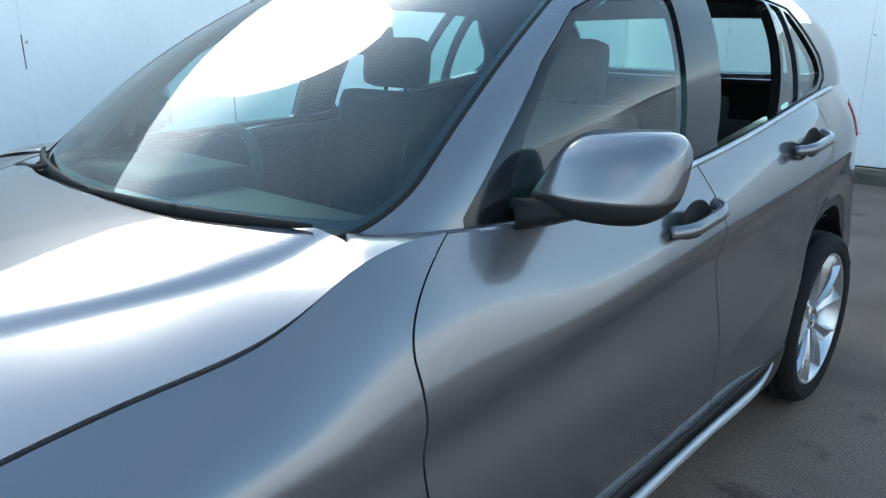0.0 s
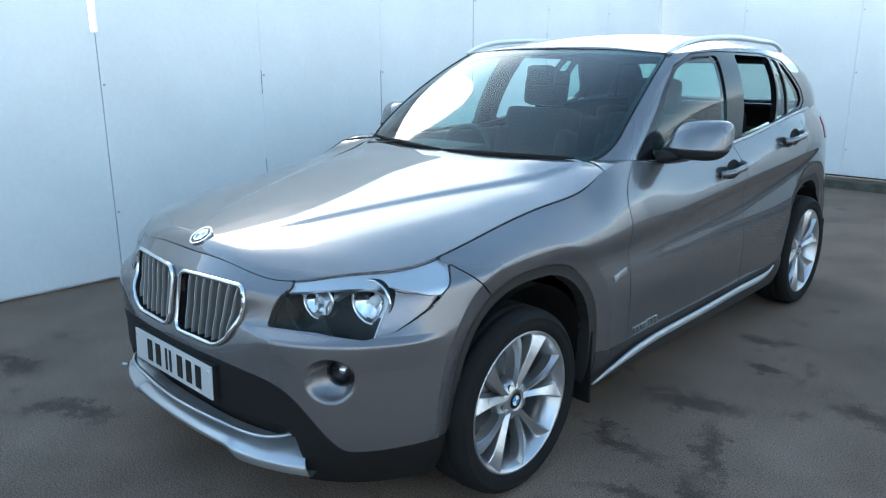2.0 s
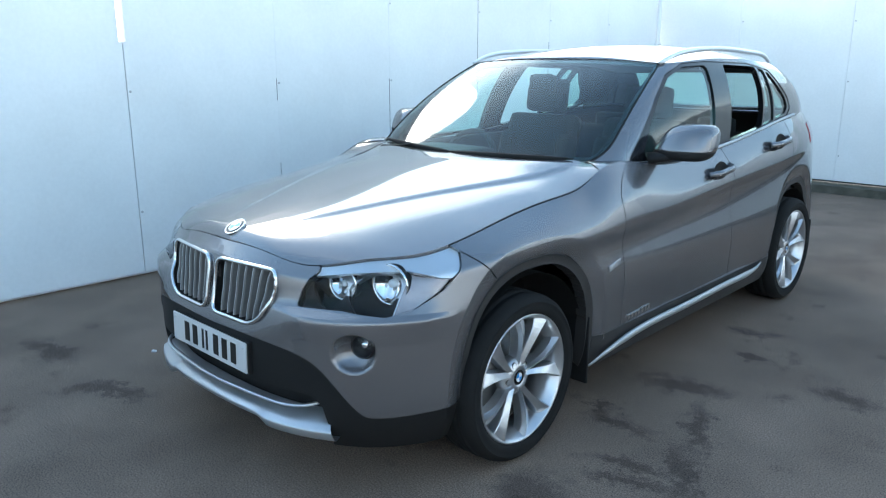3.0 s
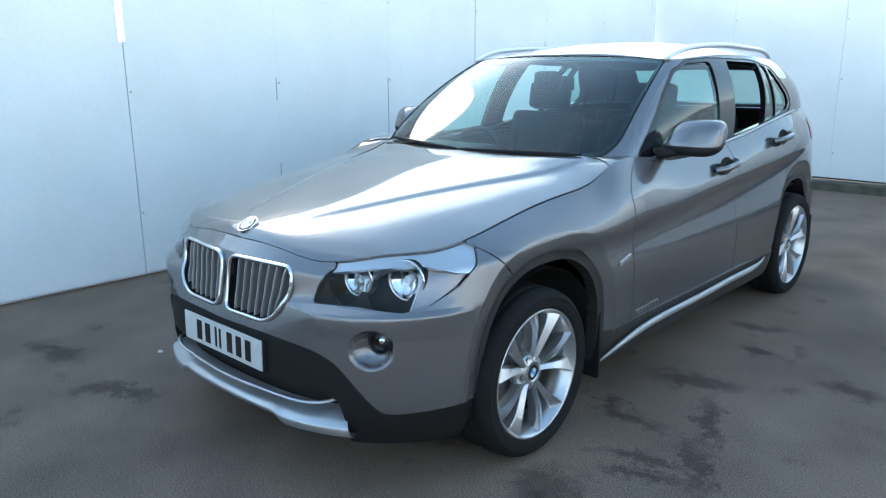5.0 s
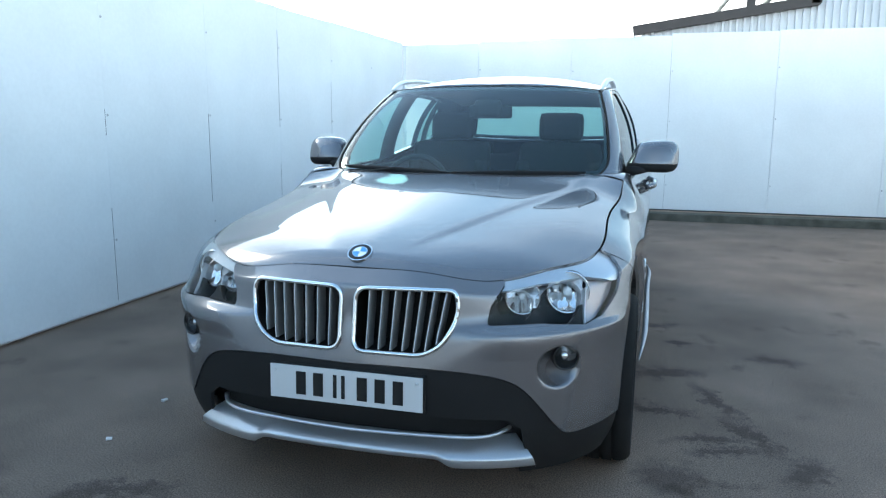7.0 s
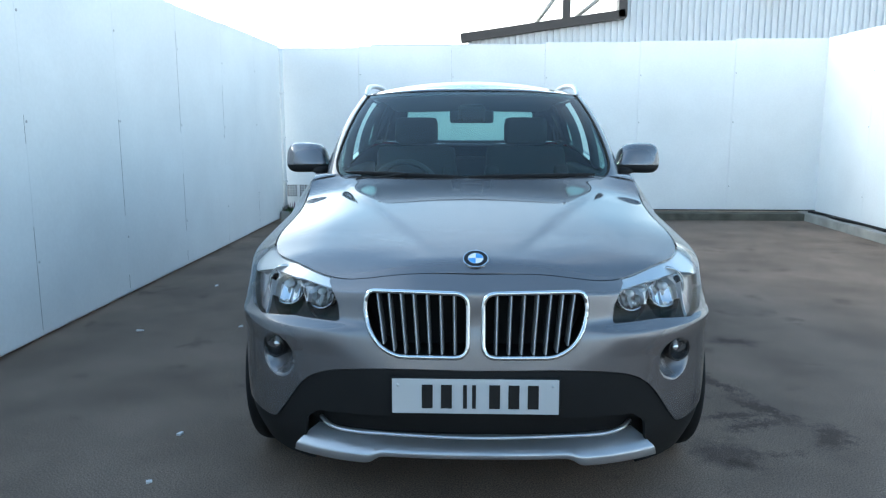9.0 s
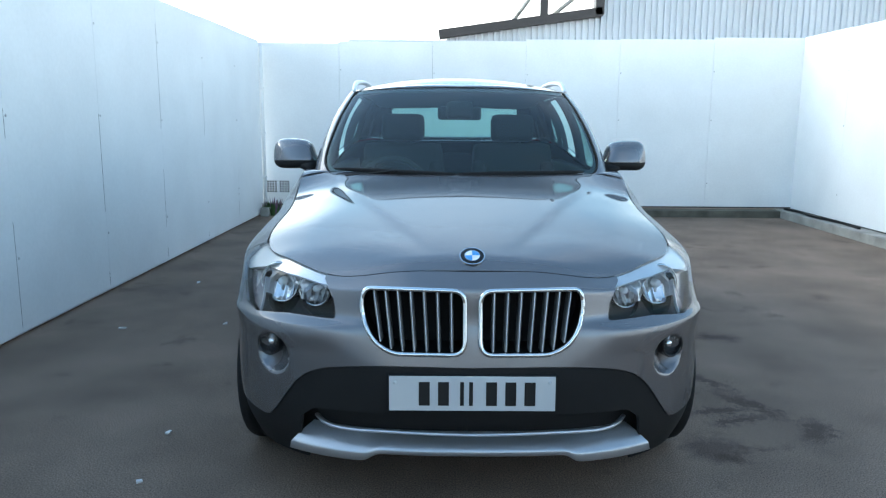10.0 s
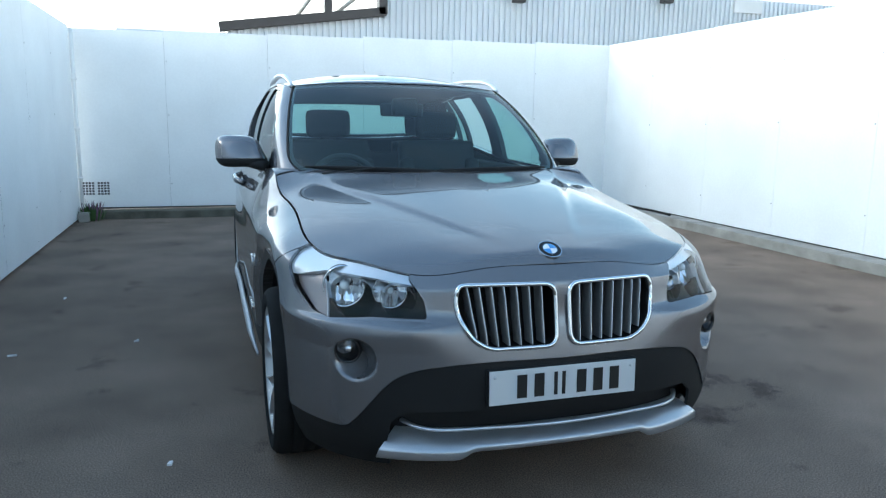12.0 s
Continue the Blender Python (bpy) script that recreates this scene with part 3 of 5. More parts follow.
# unseen plain wall added behind the viewer: closes the yard, shapes the nose reflections
bm = bmesh.new()
box(bm, -9.0, 14.0, -12.3, -12.0, -0.05, 3.2, 0.02)
tagged(part("added_front_wall", bm, RENDERED, None, "unseen plain pale wall, added for the car front to reflect", smooth=False), category="wall", kind="structure")

# kerbs: back and right
bm = bmesh.new()
box(bm, LEFT_X, RIGHT_X - 0.2, BACK_Y - 0.16, BACK_Y + 0.10, -0.05, 0.095, 0.012)
tagged(part("kerb_back", bm, MOSSY, None, "mossy concrete kerb at the fence foot", smooth=False), category="kerb", kind="structure")
bm = bmesh.new()
box(bm, RIGHT_X - 0.20, RIGHT_X + 0.10, BACK_Y - 14, BACK_Y + 0.10, -0.05, 0.105, 0.012)
tagged(part("kerb_right", bm, CONCRETE, None, "worn concrete kerb under the sunlit fence", smooth=False), category="kerb", kind="structure")


def far_building():
    y = 30.0
    root = tagged(new("industrial_building"), "large shed clad in pale ribbed steel sheet beyond the fence", "building")
    bm = bmesh.new()
    pitch, x0, x1 = 0.27, 6.75, 56.0

    def ribs(bm, x0, x1, z0, ztop):
        cols = []
        x = x0
        while x < x1:
            for dx, dy in ((0, 0), (0.13, 0), (0.15, -0.11), (0.25, -0.11)):
                cols.append((x + dx, y + dy))
            x += pitch
        low = [bm.verts.new((cx, cy, z0 - 0.33)) for cx, cy in cols]
        high = [bm.verts.new((cx, cy, ztop(cx))) for cx, cy in cols]
        for k in range(len(cols) - 1):
            bm.faces.new((low[k], low[k + 1], high[k + 1], high[k]))
    ribs(bm, x0, x1, 0, lambda x: 7.2)
    part("cladding", bm, SHEETING, root, smooth=False)
    bm = bmesh.new()
    ribs(bm, 0.3, x0 - 0.01, 0, lambda x: 4.40 + x * 0.140)
    part("low_cladding", bm, SHEETING, root, smooth=False)
    bm = bmesh.new()
    slope = math.atan(0.140)
    box(bm, 0.0, 7.0, -0.35, 0.30, -0.03, 0.34, 0, pose(0, y, 4.40, 0, -math.degrees(slope), 0))
    part("roof_edge", bm, DARKSTEEL, root, smooth=False)
    bm = bmesh.new()
    box(bm, 6.62, 6.98, y - 0.35, y + 0.2, 5.4, 7.2)
    part("corner_post", bm, DARKSTEEL, root, smooth=False)
    bm = bmesh.new()
    box(bm, 4.30, 4.62, y - 0.2, y + 0.1, 5.1, 7.1)
    part("post", bm, DARKSTEEL, root, smooth=False)
    for a, b in (((3.0, 4.95), (4.62, 7.1)), ((4.65, 5.25), (6.70, 6.87))):
        bm = bmesh.new()
        tube(bm, [(a[0], y + 0.5, a[1]), (b[0], y + 0.5, b[1])], 0.09)
        part("brace", bm, GALV, root)
    for lx, lz in ((13.0, 6.42), (20.7, 6.85)):
        bm = bmesh.new()
        box(bm, lx - 0.05, lx + 0.05, y - 0.45, y - 0.05, lz + 0.10, lz + 0.20)
        box(bm, lx - 0.28, lx + 0.28, y - 0.75, y - 0.35, lz - 0.22, lz + 0.14, 0.04, pose(0, 0, 0))
        part("floodlight", bm, DARKSTEEL, root, "dark floodlight on a bracket", smooth=False)
    bm = bmesh.new()
    box(bm, 24.9, 26.6, y - 0.18, y - 0.06, 6.50, 7.15, 0.02)
    part("louvre_panel", bm, RENDERED, root, smooth=False)
    bm = bmesh.new()
    box(bm, -4, x1, y + 0.6, y + 22, -0.33, 4.4)
    part("rear_block", bm, SHEETING, root, smooth=False)
    root.location = (-0.40, 0, 0.33)
    return root


far_building()

# ---------------------------------------------------------------- the car
car = tagged(new("car"), "metallic grey five-door compact crossover parked on asphalt", "car")
car.matrix_world = Matrix.Translation((0, -0.79, 0)) @ pose(0, 0, 0, 0, 0, 0.3) @ Matrix.Translation((0, 0.79, 0))
V0, V1 = V_KNOTS[0], TOP_V - 0.004
GAP = 0.0025
R_PANEL, R_OPEN = 0.0, -0.036


def line(y, z, a, b):
    """Signed distance from the line a-b in side view, positive behind it (towards the tail)."""
    dy, dz = b[0] - a[0], b[1] - a[1]
    k = math.hypot(dy, dz)
    return (dz * (y - a[0]) - dy * (z - a[1])) / k * (1 if dz > 0 else -1)


def both(name, make, mat, parent, label=""):
    return [part(name, make(s), mat, parent, label) for s in (1, -1)]


LAMP = [(s_at(0.437, -0.692), 0.686), (s_at(0.60, -0.63), 0.690), (s_at(0.72, -0.55), 0.678), (s_at(0.775, -0.48), 0.694), (s_at(0.812, -0.37), 0.745), (s_at(0.828, -0.30), 0.800),
        (s_at(0.828, -0.252), 0.870), (s_at(0.828, -0.252), 1.0), (s_at(0.480, -0.625), 1.0), (s_at(0.478, -0.625), 0.803), (s_at(0.461, -0.654), 0.775), (s_at(0.445, -0.673), 0.742)]
low_edge = cubic([-0.3, 0, 0.3, 0.43, 0.52, 0.575, 0.64, 0.69, 0.72, 0.76, 0.9, 1.1, 1.8], [[0.55], [0.553], [0.553], [0.543], [0.522], [0.488], [0.415], [0.358], [0.334], [0.327], [0.333], [0.337], [0.345]])
KIDNEY = [(0.024, 0.791), (0.024, 0.594), (0.250, 0.594), (0.309, 0.628), (0.342, 0.688), (0.352, 0.740), (0.342, 0.791)]
BUMP_END = ((-0.262, 0.86), (-0.165, 0.768))

# front bumper with nose: one painted moulding
p, s, x, y, z = grid(0, s_at(0.89, 0.2), 230, V0, V1, 150)
zk = low_edge(s.ravel())[:, 0].reshape(s.shape)
lamp_f = sdf_poly(s, z, LAMP, 0.009)
kid_f = sdf_poly(x, z, KIDNEY, 0.028)
end_f = -line(y, z, *BUMP_END)
part("front_bumper", sheet(p, [z - zk, -lamp_f, -kid_f, end_f - GAP, arch(y, z, R_PANEL)], 0), PAINT, car, "metallic grey bumper and nose panel")
part("lower_bumper", sheet(p, [zk - 0.003 - z, arch(y, z, R_PANEL), -sdf_poly(s, z, [(-0.3, 0.15), (0.585, 0.15), (0.59, 0.27), (0.57, 0.36), (0.52, 0.395), (-0.3, 0.405)], 0.02)], 0, offset=-0.005), BLACK, car, "black plastic lower bumper")
part("intake_back", sheet(p, [0.72 - s, 0.43 - z, z - 0.20], 0, offset=-0.07), BLACK, car)
both("lamp_lens", lambda k: sheet(p, [lamp_f - 0.003], k, offset=0.002, fold=0.006), LENS, car, "clear headlamp cover")
# headlamp housings behind the clear covers
both("lamp_housing", lambda k: sheet(p, [lamp_f - 0.001], k, offset=-0.15, fold=-0.118), LAMP_IN, car)

# bonnet
bg_ = bonnet_grid()
part("bonnet", sheet(bg_[:, 0:], [np.repeat((np.linspace(0, 1, bg_.shape[1]) - 0.004)[None, :], bg_.shape[0], 0)], 0), PAINT, car, "metallic grey bonnet with two creases")

# wings, doors, rear quarters
s0, s1 = s_at(0.80, -0.42), s_at(0.893, 0.95)
pw, sw, xw, yw, zw = grid(s0, s1, 110, V0, V1, 90)


def door_a(zz):
    """Front edge of the front door: upright, swept back at the top."""
    return 0.662 - 0.04 * (zz - 0.4) + 0.13 * (np.clip((zz - 0.90) / 0.14, 0, 1.4)) ** 2



DOOR_B = ((1.76, 0.30), (1.70, 1.10))
both("front_wing", lambda k: sheet(pw, [line(yw, zw, *BUMP_END) - GAP, door_a(zw) - yw - GAP, arch(yw, zw, R_PANEL), zw - 0.345], k), PAINT, car)
pd, sd, xd, yd, zd = grid(s_at(0.893, 0.5), s_at(0.893, 1.9), 110, V0, V1 - 0.001, 90)
both("front_door", lambda k: sheet(pd, [yd - door_a(zd) - GAP, -line(yd, zd, *DOOR_B) - GAP, zd - 0.372], k), PAINT, car)
pr, sr, xr, yr, zr = grid(s_at(0.893, 1.5), s_at(0.88, 2.85), 110, V0, V1 - 0.001, 90)
DOOR_C = ((2.40, 0.60), (2.64, 1.20))
both("rear_door", lambda k: sheet(pr, [line(yr, zr, *DOOR_B) - GAP, -line(yr, zr, *DOOR_C) - GAP, arch(yr, zr, R_PANEL), zr - 0.372], k), PAINT, car)
pq, sq, xq, yq, zq = grid(s_at(0.893, 2.2), S_END, 150, V0, V1 - 0.001, 90)
tail = sdf_poly(yq, zq, [(2.945, 0.985), (3.80, 0.92), (3.80, 1.10), (3.03, 1.10)], 0.02)
tail = np.minimum(tail, xq - 0.42)
part("rear_body", sheet(pq, [line(yq, zq, *DOOR_C) - GAP, arch(yq, zq, R_PANEL), zq - 0.40, -tail], 0), PAINT, car, "metallic grey rear quarters and tailgate")
both("tail_lamp", lambda k: sheet(pq, [tail - 0.002], k, offset=0.004), RED, car, "red tail lamp")
part("rear_lower_bumper", sheet(pq, [0.397 - zq, arch(yq, zq, R_PANEL), yq - 2.9], 0, offset=-0.003), CLAD, car)

# wheel arch mouldings and sills of dark plastic
def arch_trim(k, a):
    yy, zz, pp = (yw, zw, pw2) if a == 0 else (yq2, zq2, pq2)
    rr = arch(yy, zz, 0.0)
    return sheet(pp, [R_PANEL - 0.003 - rr, rr - R_OPEN, zz - np.where(yy < ARCHES[a][0], 0.33, 0.235), 0.6 - np.abs(yy - ARCHES[a][0])], k, offset=0.003, fold=0.05)


pw2, _, _, yw, zw = grid(s_at(0.70, -0.57), s_at(0.893, 0.75), 130, V0, 0.86, 90)
pq2, _, _, yq2, zq2 = grid(s_at(0.893, 2.1), s_at(0.85, 3.4), 130, V0, 0.86, 90)
for a in (0, 1):
    both("arch_trim", lambda k: arch_trim(k, a), CLAD, car, "dark grey plastic wheel arch moulding")
psl, _, _, ysl, zsl = grid(s_at(0.893, 0.3), s_at(0.893, 2.5), 60, V0, 0.42, 30)
both("sill", lambda k: sheet(psl, [0.369 - zsl, arch(ysl, zsl, R_PANEL), zsl - 0.225], k, offset=0.002), CLAD, car, "dark plastic sill")


# inner shell that closes the gaps between the panels, and the floor of the car
def inner_shell():
    s = np.linspace(s_at(0.872, -0.21), S_END, 120)
    q = body(s, np.linspace(0.36, TOP_V - 0.03, 14), False)
    n = np.stack([q[:, :, 0], (q[:, :, 1] - 1.4) * 0.6, 0 * q[:, :, 0]], axis=2)
    n /= np.linalg.norm(n, axis=2, keepdims=True)
    q = q - n * 0.045
    return sheet(q, [arch(q[:, :, 1], q[:, :, 2], -0.02)], 0, fold=0)


part("inner_shell", inner_shell(), BLACK, car)
bm = bmesh.new()
box(bm, -0.56, 0.56, -0.45, 0.55, 0.22, 0.80)
part("engine_bay", bm, BLACK, car, smooth=False)
bm = bmesh.new()
box(bm, -0.76, 0.76, 0.50, 2.25, 0.20, 0.36)
box(bm, -0.60, 0.60, 2.2, 3.45, 0.24, 0.62)
part("floor_pan", bm, BLACK, car, smooth=False)

# ------------------------------------------------ cabin
SC, VC = np.linspace(0, C_END, 330), np.linspace(0, 1, 44)
pc = cabin(SC, VC)
sc, vc = np.repeat(SC[:, None], 44, 1), np.repeat(VC[None, :], 330, 0)
yc_, zc_, xc_ = pc[:, :, 1], pc[:, :, 2], pc[:, :, 0]
S_COR = _ck[2 + 3]
edge_a = S_COR - 0.035
R_COR = 0.13
_a, _b = edge_a - sc, (vc + 0.03) * 0.60
screen_f = np.minimum(np.minimum(_a, np.where((_a < R_COR) & (_b < R_COR), R_COR - np.hypot(R_COR - _a, R_COR - _b), 1.0)), np.minimum(vc + 0.02, 0.992 - vc))
part("windscreen", sheet(pc, [screen_f], 0, offset=-0.003, fold=0.004), SCREEN, car, "green-tinted windscreen").visible_shadow = False
# black ceramic border of the screen
part("screen_border", sheet(pc, [screen_f, np.maximum(0.030 - screen_f, np.maximum(vc - 0.976, 0.05 - vc))], 0, offset=-0.008, fold=0), GLOSSBLACK, car)
# black rubber seal down both edges of the screen
both("screen_seal", lambda k: sheet(pc, [screen_f + 0.004, 0.007 - screen_f, 0.985 - vc, sc - 0.30], k, offset=0.002, fold=0.006), BLACK, car)
WIN_F = [(0.965, 1.056), (1.643, 1.062), (1.764, 1.466), (1.52, 1.458), (1.35, 1.408), (1.20, 1.314), (1.07, 1.192)]
WIN_R = [(1.828, 1.075), (2.270, 1.122), (2.405, 1.456), (1.956, 1.468)]
WIN_V = [(2.296, 1.131), (2.470, 1.150), (2.526, 1.436), (2.428, 1.449)]
WIN_Q = [(2.492, 1.154), (2.69, 1.180), (2.745, 1.218), (2.732, 1.268), (2.602, 1.416), (2.550, 1.430)]
win = {k: sdf_poly(yc_, zc_, w, r) for k, w, r in (("f", WIN_F, 0.025), ("r", WIN_R, 0.02), ("v", WIN_V, 0.008), ("q", WIN_Q, 0.015))}
back_s = _ck[2 + 9]
holes = np.maximum(np.maximum(win["f"], win["r"]), np.maximum(win["v"], win["q"]))
dlo = sdf_poly(yc_, zc_, [(0.85, 1.040), (1.62, 1.050), (2.30, 1.115), (2.70, 1.158), (2.785, 1.205), (2.772, 1.278), (2.62, 1.434), (2.30, 1.474), (1.76, 1.484), (1.52, 1.474), (1.34, 1.421), (1.18, 1.322), (1.02, 1.194)], 0.02)
part_side = np.minimum(np.minimum(np.where(vc < 0.5, -screen_f, sc - edge_a) - 0.003, sc - edge_a + 0.16), back_s - sc)
# painted pillars and roof frame, black window frames, glass
both("pillar_frame", lambda k: sheet(pc, [part_side, -dlo], k, fold=0.02), PAINT, car)
both("window_frame", lambda k: sheet(pc, [dlo - 0.002, -holes, sc - edge_a - 0.003], k, offset=-0.004, fold=0.03), GLOSSBLACK, car, "gloss black window frames")
for k in "fvq":
    for ob in both("side_window", lambda j: sheet(pc, [win[k] + 0.004], j, offset=-0.012, fold=0.003), PANE if k == "f" else DARKPANE, car, "closed tinted side window"):
        ob.visible_shadow = False
tail_glass = np.minimum(np.minimum(sc - back_s - 0.03, 0.92 - vc), np.minimum(vc - 0.06, 0.535 - np.abs(xc_) + 0.25 * (1.30 - zc_)))
part("tailgate_frame", sheet(pc, [sc - back_s - 0.003, -tail_glass], 0, fold=0.02), PAINT, car)
part("rear_window", sheet(pc, [tail_glass + 0.004], 0, offset=-0.004, fold=0.003), DARKPANE, car, "tinted rear window").visible_shadow = False


def roof_grid():
    s = np.linspace(0, C_END, 160)
    e = cabin_of(s)[:, 3:]
    g = np.linspace(0, 1, 26)
    yc2 = 1.330 + (3.16 - 1.330) * (s / C_END)
    yc2 = np.interp(s, [0, _ck[5], _ck[9], C_END - 0.35, C_END], [1.330, 1.40, 2.3, 3.12, 3.16])
    zc2 = cubic([1.32, 1.6, 2.1, 2.7, 3.17], [[1.501], [1.550], [1.580], [1.544], [1.446]])(yc2)[:, 0]
    x = e[:, None, 0] * (1 - g)
    y = e[:, None, 1] + (yc2[:, None] - e[:, None, 1]) * g
    z = e[:, None, 2] + (zc2[:, None] - e[:, None, 2]) * (1 - (1 - g) ** 2.4)
    return np.stack([x, y, z], axis=2)


part("roof", sheet(roof_grid(), [], 0, fold=0.01), PAINT, car, "metallic grey roof")
part("headlining", sheet(roof_grid() - np.array([0, 0, 0.03]), [], 0, fold=0), LINING, car)

# bright strip under the side windows
def belt_strip(k):
    s = np.linspace(_ck[2 + 4] - 0.02, _ck[2 + 8] + 0.02, 60)
    q = cabin(s, np.array([0.0]))[:, 0]
    bm = bmesh.new()
    tube(bm, [(k * (a + 0.006), b, c + 0.004) for a, b, c in q], 0.009, 8, 0.9)
    return bm


both("belt_strip", belt_strip, SATIN, car, "bright aluminium strip below the windows")


# roof rails
def rail(k):
    bm = bmesh.new()
    pts = polyline([(0.606, 1.38, 1.474), (0.613, 1.47, 1.503), (0.617, 1.74, 1.540), (0.615, 2.1, 1.549), (0.605, 2.5, 1.534), (0.596, 2.72, 1.513), (0.588, 2.81, 1.484)], 6)
    cnt = len(pts)
    tube(bm, [(k * q.x, q.y, q.z) for q in pts], [0.011 + 0.007 * min(1, 5 * min(i, cnt - 1 - i) / cnt) for i in range(cnt)], 10, 0.8)
    return bm


both("roof_rail", rail, RAIL, car, "satin silver roof rail")


# ------------------------------------------------ wheels
def wheel_parts(root):
    bm = bmesh.new()
    prof = [(0.235, -0.095), (0.255, -0.108), (0.290, -0.112), (0.312, -0.102), (0.322, -0.080), (0.3255, -0.052), (0.3255, -0.050), (0.320, -0.048), (0.320, -0.042), (0.3265, -0.040),
            (0.327, -0.006), (0.321, -0.004), (0.321, 0.004), (0.327, 0.006), (0.3265, 0.040), (0.320, 0.042), (0.320, 0.048), (0.3255, 0.050), (0.324, 0.072), (0.318, 0.092), (0.308, 0.104),
            (0.300, 0.108), (0.299, 0.1095), (0.295, 0.1095), (0.294, 0.1085), (0.280, 0.110), (0.266, 0.1085), (0.258, 0.104), (0.252, 0.098), (0.246, 0.092)]
    lathe(bm, prof, 80)
    part("tyre", bm, RUBBER, root, "black road tyre")
    bm = bmesh.new()
    lathe(bm, [(0.240, -0.09), (0.220, -0.08), (0.214, 0.0), (0.218, 0.046), (0.228, 0.074), (0.237, 0.088), (0.242, 0.098), (0.2465, 0.1015), (0.2505, 0.100), (0.2515, 0.092)], 80)
    part("rim", bm, ALLOY, root, "silver alloy rim")
    for k in range(5):
        for j in (-1, 1):
            bm = bmesh.new()
            rows = []
            for i in range(11):
                u = i / 10
                r = 0.034 + (0.238 - 0.034) * u
                a = radians(90 + 72 * k) + j * radians(5.8 + 10.2 * u)
                w = 0.0095 + 0.003 * u + 0.018 * u ** 2.5
                h = 0.064 + 0.030 * math.sin(u * math.pi * 0.5)
                c, n = Vector((math.cos(a), math.sin(a), 0)), Vector((-math.sin(a), math.cos(a), 0))
                q = c * r
                # ridge that leans to the outer flank and dives into two facets at the rim
                o2 = 0.62 * j
                dive = 0.012 * max(0.0, (u - 0.72) / 0.28) ** 1.5
                rows.append([bm.verts.new(q + n * (w * o) + Vector((0, 0, hh))) for o, hh in ((-1.0, h - 0.050), (-1.0, h - 0.012 - dive), (-0.92, h - 0.009 - dive), (o2 - 0.05, h + 0.004), (o2 + 0.05, h + 0.004), (0.92, h - 0.009 - dive), (1.0, h - 0.012 - dive), (1.0, h - 0.050))])
            for p0, p1 in zip(rows, rows[1:]):
                for q in range(7):
                    bm.faces.new((p0[q], p0[q + 1], p1[q + 1], p1[q]))
                bm.faces.new((p0[7], p0[0], p1[0], p1[7]))
            bmesh.ops.recalc_face_normals(bm, faces=bm.faces)
            part("spoke", bm, ALLOY, root, smooth=False)
    bm = bmesh.new()
    lathe(bm, [(0.078, 0.02), (0.075, 0.050), (0.064, 0.064), (0.044, 0.070), (0.035, 0.074), (0.033, 0.066), (0.0, 0.066)], 40)
    part("hub", bm, ALLOY, root)
    for k in range(5):
        a = radians(90 + 36 + 72 * k)
        bm = bmesh.new()
        lathe(bm, [(0.0125, 0.060), (0.0125, 0.0665), (0.0105, 0.0670), (0.0100, 0.054), (0.0, 0.054)], 14, Matrix.Translation((0.056 * math.cos(a), 0.056 * math.sin(a), 0.001)))
        part("wheel_bolt", bm, STEEL, root, smooth=False)
    badge(root, 0.031, Matrix.Translation((0, 0, 0.070)))
    bm = bmesh.new()
    lathe(bm, [(0.0, 0.005), (0.155, 0.005), (0.157, -0.005), (0.155, -0.017), (0.0, -0.017)], 48)
    part("brake_disc", bm, STEEL, root)
    bm = bmesh.new()
    box(bm, 0.085, 0.175, -0.075, 0.075, -0.045, 0.032, 0.012)
    part("brake_caliper", bm, BLACK, root)


def badge(root, r, m):
    """Round enamel badge: dark ring, four quarters in blue and white."""
    mats = [GLOSSBLACK, CHROME, BLUE, WHITE]
    bm = bmesh.new()

    def ring(r0, r1, z, mat, a0=0.0, a1=2 * math.pi, dome=0.0):
        n = 40
        q = [[bm.verts.new(m @ Vector((k * math.cos(a0 + (a1 - a0) * i / n), k * math.sin(a0 + (a1 - a0) * i / n), zz))) for k, zz in ((r0, z + dome), (r1, z))] for i in range(n + 1)]
        for i in range(n):
            bm.faces.new((q[i][0], q[i][1], q[i + 1][1], q[i + 1][0])).material_index = mat
    ring(0.93 * r, r, 0.0015, 1)
    ring(r, r * 1.0, 0.0, 1)
    for a, b in ((r, 0.0015), ):
        n = 40
        q = [[bm.verts.new(m @ Vector((a * math.cos(2 * math.pi * i / n), a * math.sin(2 * math.pi * i / n), zz))) for zz in (-0.006, b)] for i in range(n)]
        for i in range(n):
            bm.faces.new((q[i][0], q[(i + 1) % n][0], q[(i + 1) % n][1], q[i][1])).material_index = 1
    ring(0.62 * r, 0.93 * r, 0.0015, 0, dome=0.001)
    ring(0.57 * r, 0.62 * r, 0.0026, 1)
    for k in range(4):
        ring(0.0005, 0.57 * r, 0.0026, 2 + k % 2, radians(90 * k), radians(90 * k + 90), dome=0.001)
    return part("badge", bm, mats, root, "round blue and white enamel badge")


wheel = new("wheel")
wheel.parent = car
tagged(wheel, "silver ten-spoke alloy wheel with black tyre")
wheel_parts(wheel)
wheel.matrix_basis = pose(0.766, 0.012, 0.326, 0, 90, 0) @ pose(0, 0, 0, 0, 0, 6)
for xx, yy, rz, turn in ((0.766, 2.772, 0, 24), (-0.766, 0.012, 180, 10), (-0.766, 2.772, 180, 40)):
    copy_thing(wheel, pose(xx, yy, 0.326, 0, 0, rz) @ pose(0, 0, 0, 0, 90, 0) @ pose(0, 0, 0, 0, 0, turn))

